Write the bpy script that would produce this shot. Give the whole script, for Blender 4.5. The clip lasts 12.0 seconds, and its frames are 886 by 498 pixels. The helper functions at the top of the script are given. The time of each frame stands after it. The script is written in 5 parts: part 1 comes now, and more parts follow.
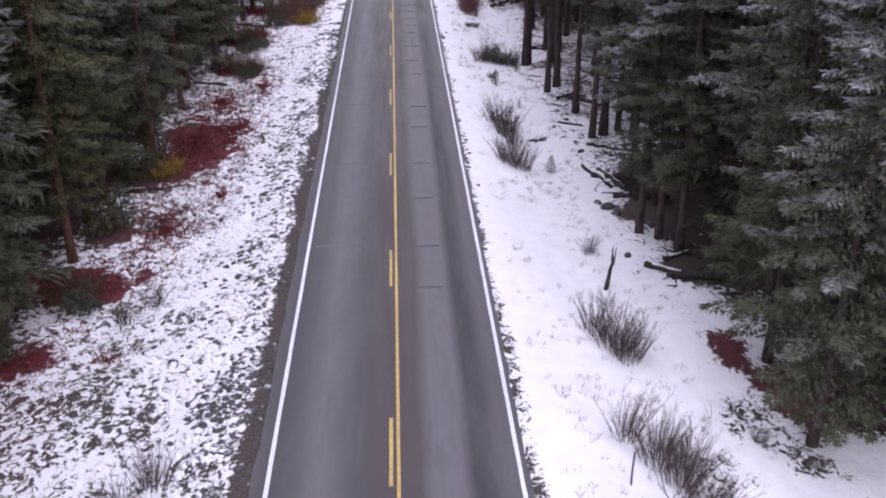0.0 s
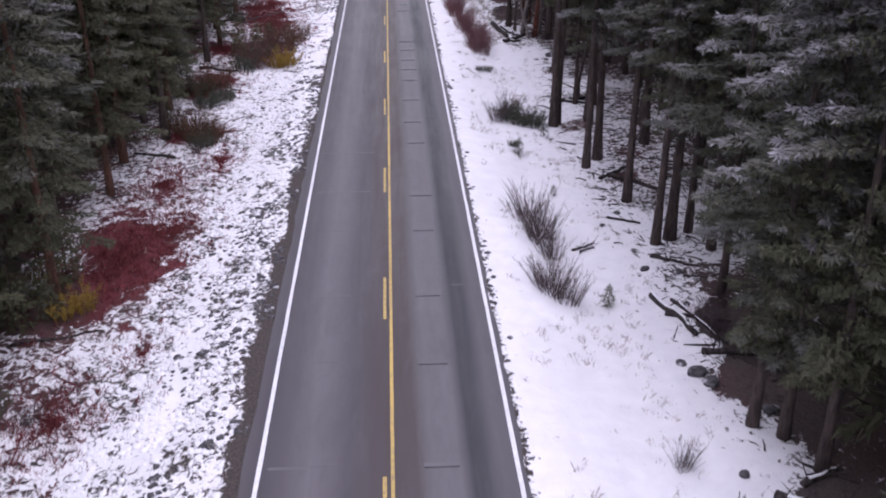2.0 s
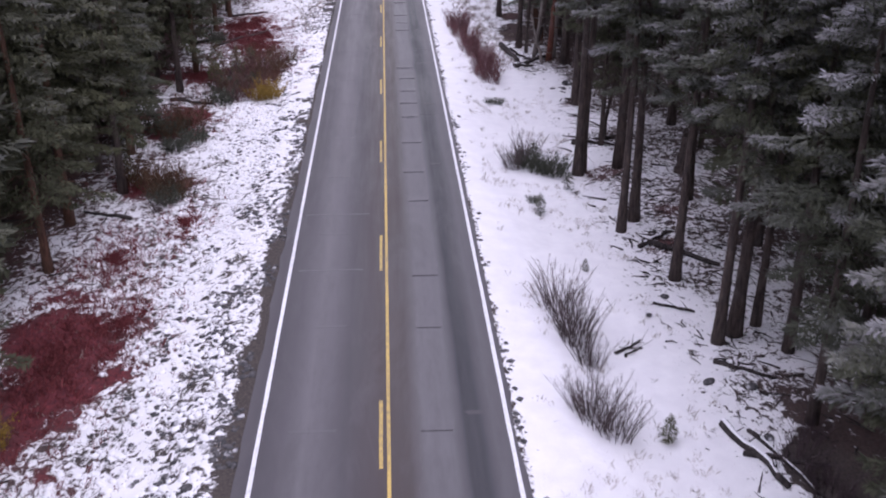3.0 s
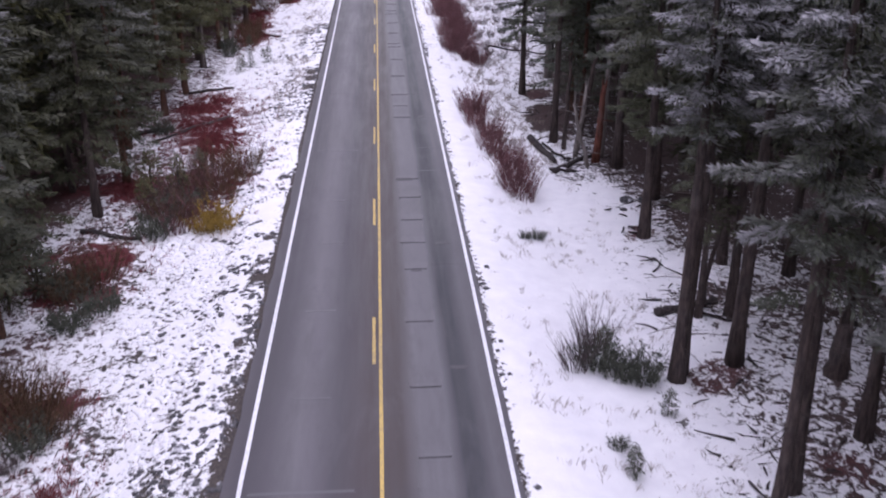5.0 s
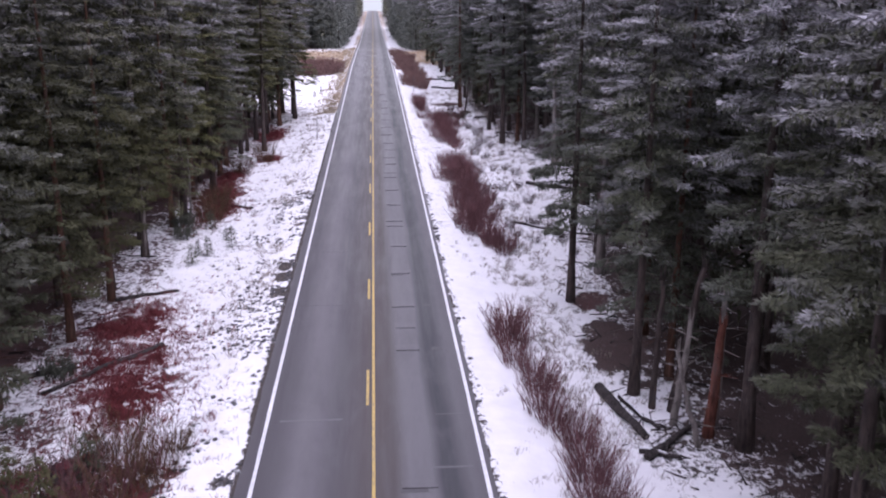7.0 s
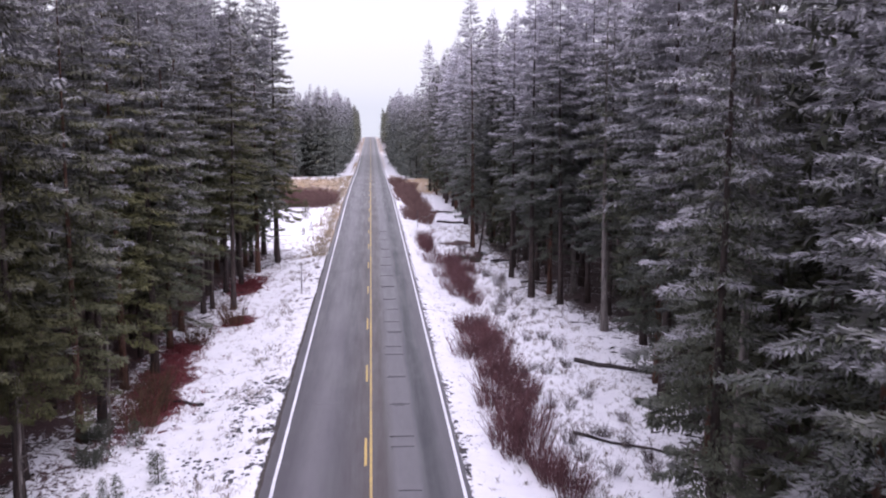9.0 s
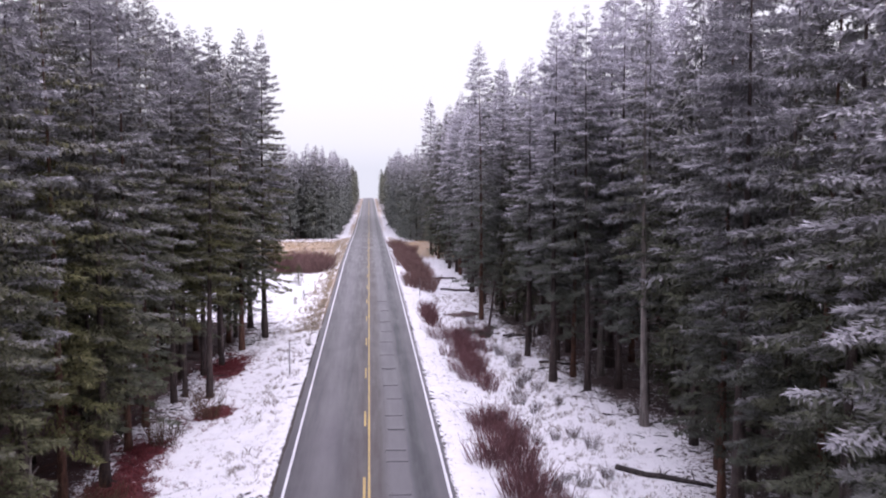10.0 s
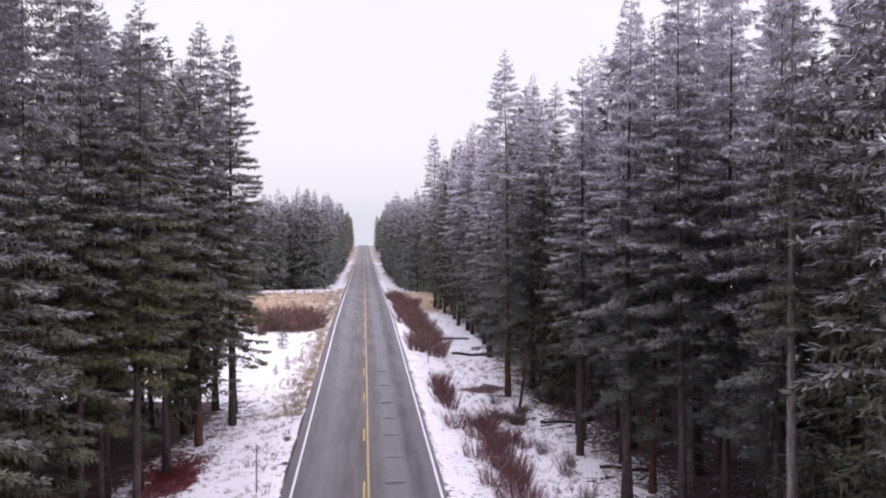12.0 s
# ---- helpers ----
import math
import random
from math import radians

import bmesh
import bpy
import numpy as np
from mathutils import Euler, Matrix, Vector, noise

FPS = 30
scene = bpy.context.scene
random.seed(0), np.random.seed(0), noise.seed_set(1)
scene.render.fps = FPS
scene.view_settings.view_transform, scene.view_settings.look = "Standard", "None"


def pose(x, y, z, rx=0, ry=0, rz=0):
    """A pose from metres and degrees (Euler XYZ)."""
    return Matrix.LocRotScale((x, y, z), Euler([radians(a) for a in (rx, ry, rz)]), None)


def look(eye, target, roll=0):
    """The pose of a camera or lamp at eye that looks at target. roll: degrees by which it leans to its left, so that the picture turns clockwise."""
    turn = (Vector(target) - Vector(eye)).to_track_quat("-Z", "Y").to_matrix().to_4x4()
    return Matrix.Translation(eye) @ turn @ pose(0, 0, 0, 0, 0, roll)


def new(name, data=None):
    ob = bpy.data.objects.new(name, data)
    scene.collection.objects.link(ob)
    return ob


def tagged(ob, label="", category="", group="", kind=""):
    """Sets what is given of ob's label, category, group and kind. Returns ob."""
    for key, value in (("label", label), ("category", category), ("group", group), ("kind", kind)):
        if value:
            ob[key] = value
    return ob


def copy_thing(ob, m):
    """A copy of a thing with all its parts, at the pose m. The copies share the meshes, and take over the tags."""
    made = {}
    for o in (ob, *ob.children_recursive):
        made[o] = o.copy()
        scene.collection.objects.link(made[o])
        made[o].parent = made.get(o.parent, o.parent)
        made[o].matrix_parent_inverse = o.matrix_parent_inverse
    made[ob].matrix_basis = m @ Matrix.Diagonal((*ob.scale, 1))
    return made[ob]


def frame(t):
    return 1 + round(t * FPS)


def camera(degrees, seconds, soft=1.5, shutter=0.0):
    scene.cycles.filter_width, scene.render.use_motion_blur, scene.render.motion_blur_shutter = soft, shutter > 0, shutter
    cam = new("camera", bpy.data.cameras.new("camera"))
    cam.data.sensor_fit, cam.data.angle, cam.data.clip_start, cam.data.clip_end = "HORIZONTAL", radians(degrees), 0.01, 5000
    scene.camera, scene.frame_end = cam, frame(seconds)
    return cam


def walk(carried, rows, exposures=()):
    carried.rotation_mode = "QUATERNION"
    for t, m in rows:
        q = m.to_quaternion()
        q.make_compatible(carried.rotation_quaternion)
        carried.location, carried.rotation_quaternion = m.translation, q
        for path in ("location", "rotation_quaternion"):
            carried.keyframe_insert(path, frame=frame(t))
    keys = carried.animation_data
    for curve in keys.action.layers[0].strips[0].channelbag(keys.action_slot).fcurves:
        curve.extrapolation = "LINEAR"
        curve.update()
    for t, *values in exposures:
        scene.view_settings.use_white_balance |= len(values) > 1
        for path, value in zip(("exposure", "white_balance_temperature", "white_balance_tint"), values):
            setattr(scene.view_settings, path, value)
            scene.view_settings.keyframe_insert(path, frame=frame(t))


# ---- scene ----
cam = camera(49.7, 12.0, soft=1.95, shutter=0.2)
# seconds, x, y, z, yaw, pitch of the drone that flies along the road
ROWS = [
    (0.0, 0.286, -3.677, 17.946, -2.849, -25.740),
    (0.5, 0.280, -0.085, 17.753, -2.897, -25.638),
    (1.0, 0.282, 3.706, 17.573, -2.960, -25.583),
    (1.5, 0.305, 7.750, 17.411, -3.047, -25.514),
    (2.0, 0.333, 12.068, 17.258, -3.149, -25.531),
    (2.5, 0.358, 16.501, 17.089, -3.254, -25.531),
    (3.0, 0.354, 21.034, 16.899, -3.350, -25.509),
    (3.5, 0.360, 25.577, 16.671, -3.439, -25.475),
    (4.0, 0.368, 30.148, 16.420, -3.528, -25.243),
    (4.5, 0.374, 34.763, 16.165, -3.623, -24.627),
    (5.0, 0.370, 39.438, 15.922, -3.729, -23.442),
    (5.5, 0.351, 44.191, 15.708, -3.852, -21.502),
    (6.0, 0.352, 48.938, 15.497, -3.942, -19.528),
    (6.5, 0.373, 53.732, 15.301, -3.998, -17.594),
    (7.0, 0.370, 58.642, 15.100, -4.052, -15.722),
    (7.5, 0.351, 63.533, 14.914, -4.107, -13.869),
    (8.0, 0.321, 68.405, 14.744, -4.163, -12.034),
    (8.5, 0.286, 73.255, 14.589, -4.221, -10.212),
    (9.0, 0.252, 78.082, 14.452, -4.280, -8.401),
    (9.5, 0.226, 82.885, 14.333, -4.342, -6.599),
    (10.0, 0.183, 87.673, 14.209, -4.419, -4.781),
    (10.5, 0.125, 92.454, 14.072, -4.506, -2.981),
    (11.0, 0.041, 97.195, 13.912, -4.572, -2.042),
    (11.5, -0.033, 101.980, 13.729, -4.651, -2.016),
    (12.0, -0.093, 106.754, 13.558, -4.732, -1.956),
]
walk(cam, [(t, pose(x, y, z, 90 + pitch, 0, yaw)) for t, x, y, z, yaw, pitch in ROWS], [(0.0, 0.1, 5930, 27), (3.0, 0.2, 5880, 27), (7.0, 0.27, 5830, 29), (9.8, 0.27, 6000, 29), (12.0, 0.16, 6120, 28)])

# ---- light: a bright overcast winter sky ----
world = bpy.data.worlds.new("overcast_sky")
scene.world = world
world.use_nodes = True
wn, wl = world.node_tree.nodes, world.node_tree.links
wn.clear()
w_out = wn.new("ShaderNodeOutputWorld")
w_bg = wn.new("ShaderNodeBackground")
w_sky = wn.new("ShaderNodeTexSky")
w_sky.sky_type, w_sky.sun_disc = "NISHITA", False
w_sky.sun_elevation, w_sky.sun_rotation = radians(44), radians(164)
w_geo = wn.new("ShaderNodeTexCoord")
w_sep = wn.new("ShaderNodeSeparateXYZ")
w_ramp = wn.new("ShaderNodeValToRGB")
w_ramp.color_ramp.elements[0].position, w_ramp.color_ramp.elements[0].color = 0.0, (0.68, 0.72, 0.70, 1)
w_ramp.color_ramp.elements[1].position, w_ramp.color_ramp.elements[1].color = 1.0, (2.05, 2.0, 2.1, 1)
for height, tone in ((0.025, (0.77, 0.80, 0.76, 1)), (0.07, (0.85, 0.87, 0.81, 1)), (0.26, (0.88, 0.90, 0.845, 1))):
    w_ramp.color_ramp.elements.new(height).color = tone
w_cloud = wn.new("ShaderNodeTexNoise")
w_cloud.inputs["Scale"].default_value, w_cloud.inputs["Detail"].default_value = 2.2, 4
w_mul = wn.new("ShaderNodeMapRange")
w_mul.inputs["To Min"].default_value, w_mul.inputs["To Max"].default_value = 0.93, 1.06
w_mix = wn.new("ShaderNodeMix")
w_mix.data_type, w_mix.blend_type = "RGBA", "MULTIPLY"
w_mix.inputs["Factor"].default_value = 1.0
w_haze = wn.new("ShaderNodeMix")
w_haze.data_type = "RGBA"
w_haze.inputs["Factor"].default_value = 0.96
w_scale = wn.new("ShaderNodeMix")
w_scale.data_type, w_scale.blend_type = "RGBA", "MULTIPLY"
w_scale.inputs["Factor"].default_value = 1.0
w_scale.inputs["B"].default_value = (0.12, 0.12, 0.12, 1)
wl.new(w_geo.outputs["Generated"], w_sep.inputs[0])
wl.new(w_sep.outputs["Z"], w_ramp.inputs["Fac"])
wl.new(w_geo.outputs["Generated"], w_cloud.inputs["Vector"])
wl.new(w_cloud.outputs["Fac"], w_mul.inputs["Value"])
wl.new(w_ramp.outputs["Color"], w_mix.inputs["A"])
wl.new(w_mul.outputs["Result"], w_mix.inputs["B"])
wl.new(w_sky.outputs["Color"], w_scale.inputs["A"])
wl.new(w_scale.outputs["Result"], w_haze.inputs["A"])
wl.new(w_mix.outputs["Result"], w_haze.inputs["B"])
wl.new(w_haze.outputs["Result"], w_bg.inputs["Color"])
w_bg.inputs["Strength"].default_value = 1.0
wl.new(w_bg.outputs[0], w_out.inputs[0])

sun = new("sun", bpy.data.lights.new("sun", "SUN"))
sun.data.energy, sun.data.angle, sun.data.color = 0.85, radians(25), (1.0, 0.97, 0.93)
sun.matrix_world = look((0, 0, 31), (-9, 31, 0))


# ---- materials ----
class Nodes:
    """A small wrapper to write a principled material in few lines."""

    def __init__(self, name, rough=0.8, specular=0.3):
        self.mat = bpy.data.materials.new(name)
        self.mat.use_nodes = True
        self.t = self.mat.node_tree
        self.b = self.t.nodes["Principled BSDF"]
        self.b.inputs["Roughness"].default_value = rough
        self.b.inputs["Specular IOR Level"].default_value = specular
        self.coord = self.t.nodes.new("ShaderNodeTexCoord")

    def put(self, socket, value):
        if hasattr(value, "is_linked"):
            self.t.links.new(value, socket)
        elif isinstance(value, tuple) and len(value) == 3 and socket.type == "RGBA":
            socket.default_value = (*value, 1)
        else:
            socket.default_value = value

    def at(self, sx=1, sy=1, sz=1, kind="Object"):
        m = self.t.nodes.new("ShaderNodeMapping")
        m.inputs["Scale"].default_value = (sx, sy, sz)
        self.put(m.inputs["Vector"], self.coord.outputs[kind])
        return m.outputs[0]

    def noise(self, scale, detail=4, rough=0.55, vector=None, distortion=0.0):
        n = self.t.nodes.new("ShaderNodeTexNoise")
        n.inputs["Scale"].default_value, n.inputs["Detail"].default_value = scale, detail
        n.inputs["Roughness"].default_value, n.inputs["Distortion"].default_value = rough, distortion
        self.put(n.inputs["Vector"], vector if vector is not None else self.coord.outputs["Object"])
        return n.outputs["Fac"]

    def math(self, op, a, b=0.0, clamp=False):
        n = self.t.nodes.new("ShaderNodeMath")
        n.operation, n.use_clamp = op, clamp
        self.put(n.inputs[0], a)
        self.put(n.inputs[1], b)
        return n.outputs[0]

    def mix(self, fac, a, b):
        n = self.t.nodes.new("ShaderNodeMix")
        n.data_type = "RGBA"
        self.put(n.inputs["Factor"], fac)
        self.put(n.inputs["A"], a)
        self.put(n.inputs["B"], b)
        return n.outputs["Result"]

    def ramp(self, fac, *stops):
        n = self.t.nodes.new("ShaderNodeValToRGB")
        e = n.color_ramp.elements
        while len(e) < len(stops):
            e.new(0.5)
        for el, (p, c) in zip(e, stops):
            el.position = p
            el.color = (*c, 1) if isinstance(c, tuple) else (c, c, c, 1)
        self.put(n.inputs["Fac"], fac)
        return n.outputs["Color"]

    def attribute(self, name):
        n = self.t.nodes.new("ShaderNodeAttribute")
        n.attribute_name = name
        return n.outputs["Fac"]

    def axis(self, which, kind="Object"):
        n = self.t.nodes.new("ShaderNodeSeparateXYZ")
        self.put(n.inputs[0], self.coord.outputs[kind])
        return n.outputs[which]

    def island(self):
        return self.t.nodes.new("ShaderNodeNewGeometry").outputs["Random Per Island"]

    def thing(self):
        return self.t.nodes.new("ShaderNodeObjectInfo").outputs["Random"]

    def bump(self, height, strength, distance=0.02):
        n = self.t.nodes.new("ShaderNodeBump")
        n.inputs["Strength"].default_value, n.inputs["Distance"].default_value = strength, distance
        self.put(n.inputs["Height"], height)
        self.put(self.b.inputs["Normal"], n.outputs[0])

    def done(self, color, rough=None):
        self.put(self.b.inputs["Base Color"], color)
        if rough is not None:
            self.put(self.b.inputs["Roughness"], rough)
        return self.mat


def asphalt_material(name, lift):
    """Old asphalt with wheel tracks along the lanes, stains and grain; lift makes a repair paler."""
    m = Nodes(name, 0.6, 0.28)
    x = m.axis("X")
    lane = m.math("MULTIPLY_ADD", x, 0.1)
    lane.node.inputs[2].default_value = 0.5
    wob = m.math("MULTIPLY_ADD", m.noise(0.3, 4, 0.6, vector=m.at(1, 0.2, 1)), 0.06)
    wob.node.inputs[2].default_value = -0.03
    tracks = m.ramp(m.math("ADD", lane, wob), (0.08, (0.094, 0.086, 0.095)), (0.14, (0.058, 0.052, 0.061)), (0.20, (0.084, 0.077, 0.087)), (0.27, (0.140, 0.132, 0.143)), (0.32, (0.116, 0.108, 0.120)),
                    (0.38, (0.064, 0.058, 0.066)), (0.455, (0.062, 0.050, 0.053)), (0.50, (0.058, 0.043, 0.041)), (0.575, (0.062, 0.050, 0.049)), (0.62, (0.138, 0.132, 0.142)),
                    (0.70, (0.134, 0.129, 0.140)), (0.735, (0.030, 0.031, 0.038)), (0.775, (0.038, 0.039, 0.046)), (0.82, (0.112, 0.107, 0.117)), (0.90, (0.090, 0.084, 0.094)))
    streak = m.noise(1.0, 5, 0.65, m.at(2.6, 0.12, 1))
    blotch = m.noise(0.42, 5, 0.62, m.at(1, 0.34, 1), 0.6)
    grain = m.noise(70, 3, 0.7)
    c = m.mix(m.ramp(streak, (0.40, 0.0), (0.72, 0.35)), tracks, (0.060, 0.056, 0.060))
    c = m.mix(m.ramp(blotch, (0.52, 0.0), (0.68, 0.4)), c, (0.050, 0.046, 0.050))
    pale = m.noise(0.5, 5, 0.65, m.at(1.3, 0.3, 1), 0.8)
    c = m.mix(m.ramp(pale, (0.52, 0.0), (0.70, 0.3)), c, (0.128, 0.122, 0.131))
    c = m.mix(m.ramp(m.noise(2.1, 6, 0.7, m.at(1.4, 0.3, 1)), (0.48, 0.0), (0.78, 0.35)), c, (0.058, 0.053, 0.060))
    c = m.mix(m.ramp(grain, (0.3, 0.0), (0.75, 0.16)), c, (0.120, 0.115, 0.121))
    if lift:
        c = m.mix(m.math("MULTIPLY", m.thing(), lift), c, (0.135, 0.132, 0.140))
    m.bump(grain, 0.25, 0.004)
    return m.done(c, m.ramp(m.math("ADD", m.math("MULTIPLY", streak, 0.6), m.math("MULTIPLY", blotch, 0.4)), (0.36, 0.56), (0.62, 0.38)))


def paint_material(name, colour, worn, fade):
    m = Nodes(name, 0.55, 0.4)
    wear = m.noise(9, 6, 0.65, m.at(1.6, 0.5, 1))
    big = m.noise(0.4, 3, 0.5, m.at(1, 0.35, 1))
    w = m.math("ADD", m.math("MULTIPLY", wear, 0.75), m.math("MULTIPLY", big, 0.35))
    # lines made fainter down the road to fit the camera's view of them
    far = m.math("MULTIPLY", m.math("SUBTRACT", m.axis("Y"), 70.0), 0.012, True)
    w = m.math("ADD", w, m.math("MULTIPLY", far, fade))
    c = m.mix(m.ramp(w, (0.50, 0.0), (0.72, worn)), colour, (.12, .115, .12))
    m.bump(wear, 0.2, 0.003)
    return m.done(c)


def ground_material():
    m = Nodes("snowy_ground", 0.75, 0.25)
    bare, red, gold = m.attribute("bare"), m.attribute("red"), m.attribute("gold")
    fleck = m.noise(3.1, 5, 0.62, m.at(1.0, 0.85, 1.0), 1.1)
    fine = m.noise(13, 4, 0.6)
    broad = m.noise(0.42, 3, 0.5)
    pattern = m.math("ADD", m.math("MULTIPLY", fleck, 0.62), m.math("ADD", m.math("MULTIPLY", fine, 0.2), m.math("MULTIPLY", broad, 0.18)))
    # bare 0: closed snow, 1: no snow at all
    level = m.math("MULTIPLY_ADD", bare, 0.42)
    level.node.inputs[2].default_value = 0.30
    mask = m.math("MULTIPLY", m.math("SUBTRACT", level, pattern), 24.0, True)
    soil = m.mix(m.ramp(fine, (0.35, 0.0), (0.7, 1.0)), (.040, .034, .034), (.095, .078, .068))
    litter = m.mix(m.ramp(m.noise(7, 5, 0.7), (0.35, 0.0), (0.7, 1.0)), (.052, .014, .020), (.21, .043, .050))
    straw = m.mix(m.ramp(m.noise(5, 5, 0.7, m.at(1, 0.4, 1)), (0.3, 0.0), (0.7, 1.0)), (.20, .125, .065), (.46, .33, .19))
    under = m.mix(gold, m.mix(red, soil, litter), straw)
    snow = m.mix(m.ramp(m.noise(1.3, 5, 0.6), (0.3, 0.0), (0.75, 1.0)), (.77, .765, .795), (.87, .865, .885))
    c = m.mix(mask, snow, under)
    h = m.math("SUBTRACT", m.math("MULTIPLY", fleck, 0.5), m.math("MULTIPLY", mask, 0.35))
    m.bump(m.math("ADD", h, m.math("MULTIPLY", fine, 0.3)), 0.55, 0.10)
    return m.done(c)


def needle_material(name, frost, dark=1.0, pale=1.0, tips=0.85, haze=0.0, warm=1.0):
    """Conifer needles: green at heart, greyed by painted distance haze, grey with rime towards the top of the tree and
    on some twigs.
    """
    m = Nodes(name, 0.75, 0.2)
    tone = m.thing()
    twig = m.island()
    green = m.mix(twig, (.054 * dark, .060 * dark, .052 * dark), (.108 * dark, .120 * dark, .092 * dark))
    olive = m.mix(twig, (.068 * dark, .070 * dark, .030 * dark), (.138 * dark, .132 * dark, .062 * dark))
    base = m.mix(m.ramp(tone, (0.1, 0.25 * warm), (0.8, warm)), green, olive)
    # distance haze put into the base colour as a blue-grey
    base = m.mix(haze, base, (.155, .168, .182))
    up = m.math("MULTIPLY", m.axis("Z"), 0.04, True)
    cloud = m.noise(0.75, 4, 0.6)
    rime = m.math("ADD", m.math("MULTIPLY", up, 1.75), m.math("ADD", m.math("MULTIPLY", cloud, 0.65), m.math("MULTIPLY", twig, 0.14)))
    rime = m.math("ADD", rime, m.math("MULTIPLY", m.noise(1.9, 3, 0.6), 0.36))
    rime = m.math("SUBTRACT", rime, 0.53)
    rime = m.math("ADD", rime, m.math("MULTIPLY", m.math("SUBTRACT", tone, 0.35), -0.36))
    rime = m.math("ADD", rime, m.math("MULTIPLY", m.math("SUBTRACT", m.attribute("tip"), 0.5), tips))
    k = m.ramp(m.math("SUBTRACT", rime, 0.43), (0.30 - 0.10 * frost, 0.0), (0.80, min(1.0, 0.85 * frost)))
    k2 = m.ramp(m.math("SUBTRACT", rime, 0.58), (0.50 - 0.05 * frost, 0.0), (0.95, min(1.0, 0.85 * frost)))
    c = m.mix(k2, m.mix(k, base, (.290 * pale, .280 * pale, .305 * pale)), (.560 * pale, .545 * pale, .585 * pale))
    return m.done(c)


def bark_material(name, dark, light):
    m = Nodes(name, 0.9, 0.2)
    n = m.noise(9, 5, 0.65, m.at(1, 1, 0.18))
    big = m.noise(1.2, 3)
    c = m.mix(m.ramp(n, (0.35, 0.0), (0.7, 1.0)), dark, light)
    c = m.mix(m.ramp(big, (0.5, 0.0), (0.8, 0.4)), c, (.13, .12, .12))
    m.bump(n, 0.8, 0.03)
    return m.done(c)


def twig_material(name, a, b, tip=None):
    m = Nodes(name, 0.8, 0.2)
    c = m.mix(m.island(), a, b)
    c = m.mix(m.math("MULTIPLY", m.thing(), 0.35), c, tip or a)
    return m.done(c)


def rock_material():
    m = Nodes("dark_stone", 0.85, 0.3)
    n = m.noise(6, 5, 0.65)
    c = m.mix(m.ramp(n, (0.35, 0.0), (0.7, 1.0)), (.035, .035, .04), (.14, .135, .14))
    c = m.mix(m.ramp(m.noise(2.2, 3), (0.58, 0.0), (0.66, 0.7)), c, (.75, .75, .79))
    m.bump(n, 0.6, 0.03)
    return m.done(c)


def log_material():
    m = Nodes("weathered_log", 0.9, 0.2)
    n = m.noise(8, 5, 0.65, m.at(1, 1, 0.15))
    c = m.mix(m.ramp(n, (0.35, 0.0), (0.7, 1.0)), (.018, .015, .016), (.085, .072, .070))
    m.bump(n, 0.8, 0.03)
    return m.done(c)


ASPHALT = asphalt_material("worn_asphalt", 0.0)
PATCH = asphalt_material("asphalt_patch", 0.13)
PALE_SEAM = asphalt_material("pale_asphalt_lip", 1.0)
# dark strip colour; at raised patch ends it stands in for their shadow
DARK_SEAM = Nodes("tar_seam", 0.5, 0.4)
DARK_SEAM = DARK_SEAM.done(DARK_SEAM.mix(DARK_SEAM.noise(14, 4), (.054, .050, .055), (.082, .077, .084)))
WHITE = paint_material("white_line_paint", (.78, .78, .81), 0.4, 0.0)
YELLOW = paint_material("yellow_line_paint", (.57, .405, .11), 0.75, 0.03)
GROUND = ground_material()
# sets by stretch; light, shade and distance haze are put into the needle colour
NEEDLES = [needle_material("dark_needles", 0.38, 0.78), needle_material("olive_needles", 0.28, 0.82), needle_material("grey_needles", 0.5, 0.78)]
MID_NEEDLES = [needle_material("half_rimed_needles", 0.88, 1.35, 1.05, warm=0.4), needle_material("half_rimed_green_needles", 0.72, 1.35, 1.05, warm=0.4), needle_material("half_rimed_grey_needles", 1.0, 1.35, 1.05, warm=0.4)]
HAZY_RIMED_NEEDLES = [needle_material("rimed_needles", 1.15, 1.6, 1.24, 0.75, 0.34, 0.35), needle_material("rimed_olive_needles", 0.95, 1.6, 1.24, 0.75, 0.3, 0.35), needle_material("rimed_grey_needles", 1.3, 1.6, 1.24, 0.75, 0.34, 0.35)]
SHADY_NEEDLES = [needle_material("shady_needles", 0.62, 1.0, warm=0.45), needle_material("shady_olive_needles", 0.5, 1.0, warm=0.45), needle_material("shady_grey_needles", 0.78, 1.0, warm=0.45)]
LIT_NEEDLES = [needle_material("green_rimed_needles", 0.8, 1.3, 0.95), needle_material("olive_rimed_needles", 0.62, 1.4, 0.95), needle_material("pale_rimed_needles", 0.95, 1.3, 0.95)]
CROWN_SETS = [{a.name: b for a, b in zip(NEEDLES, kinds)} for kinds in (NEEDLES, LIT_NEEDLES, SHADY_NEEDLES, MID_NEEDLES, HAZY_RIMED_NEEDLES)]
# far trees, with distance haze mixed into their needle colour
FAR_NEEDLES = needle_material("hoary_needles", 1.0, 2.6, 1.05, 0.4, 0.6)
BARK = bark_material("conifer_bark", (.034, .027, .027), (.112, .084, .076))
RED_BARK = bark_material("red_bark", (.055, .030, .024), (.20, .105, .075))
PALE_BARK = bark_material("pale_dead_bark", (.12, .105, .10), (.33, .29, .27))
RED_WOOD = bark_material("torn_red_wood", (.07, .026, .020), (.21, .080, .058))
RED_TWIGS = twig_material("red_willow_twigs", (.100, .046, .050), (.235, .118, .124))
# red-brown twigs of the far brush, lightened in colour for distance haze
HAZY_TAN_TWIGS = twig_material("tan_red_twigs", (.125, .072, .066), (.28, .175, .160))
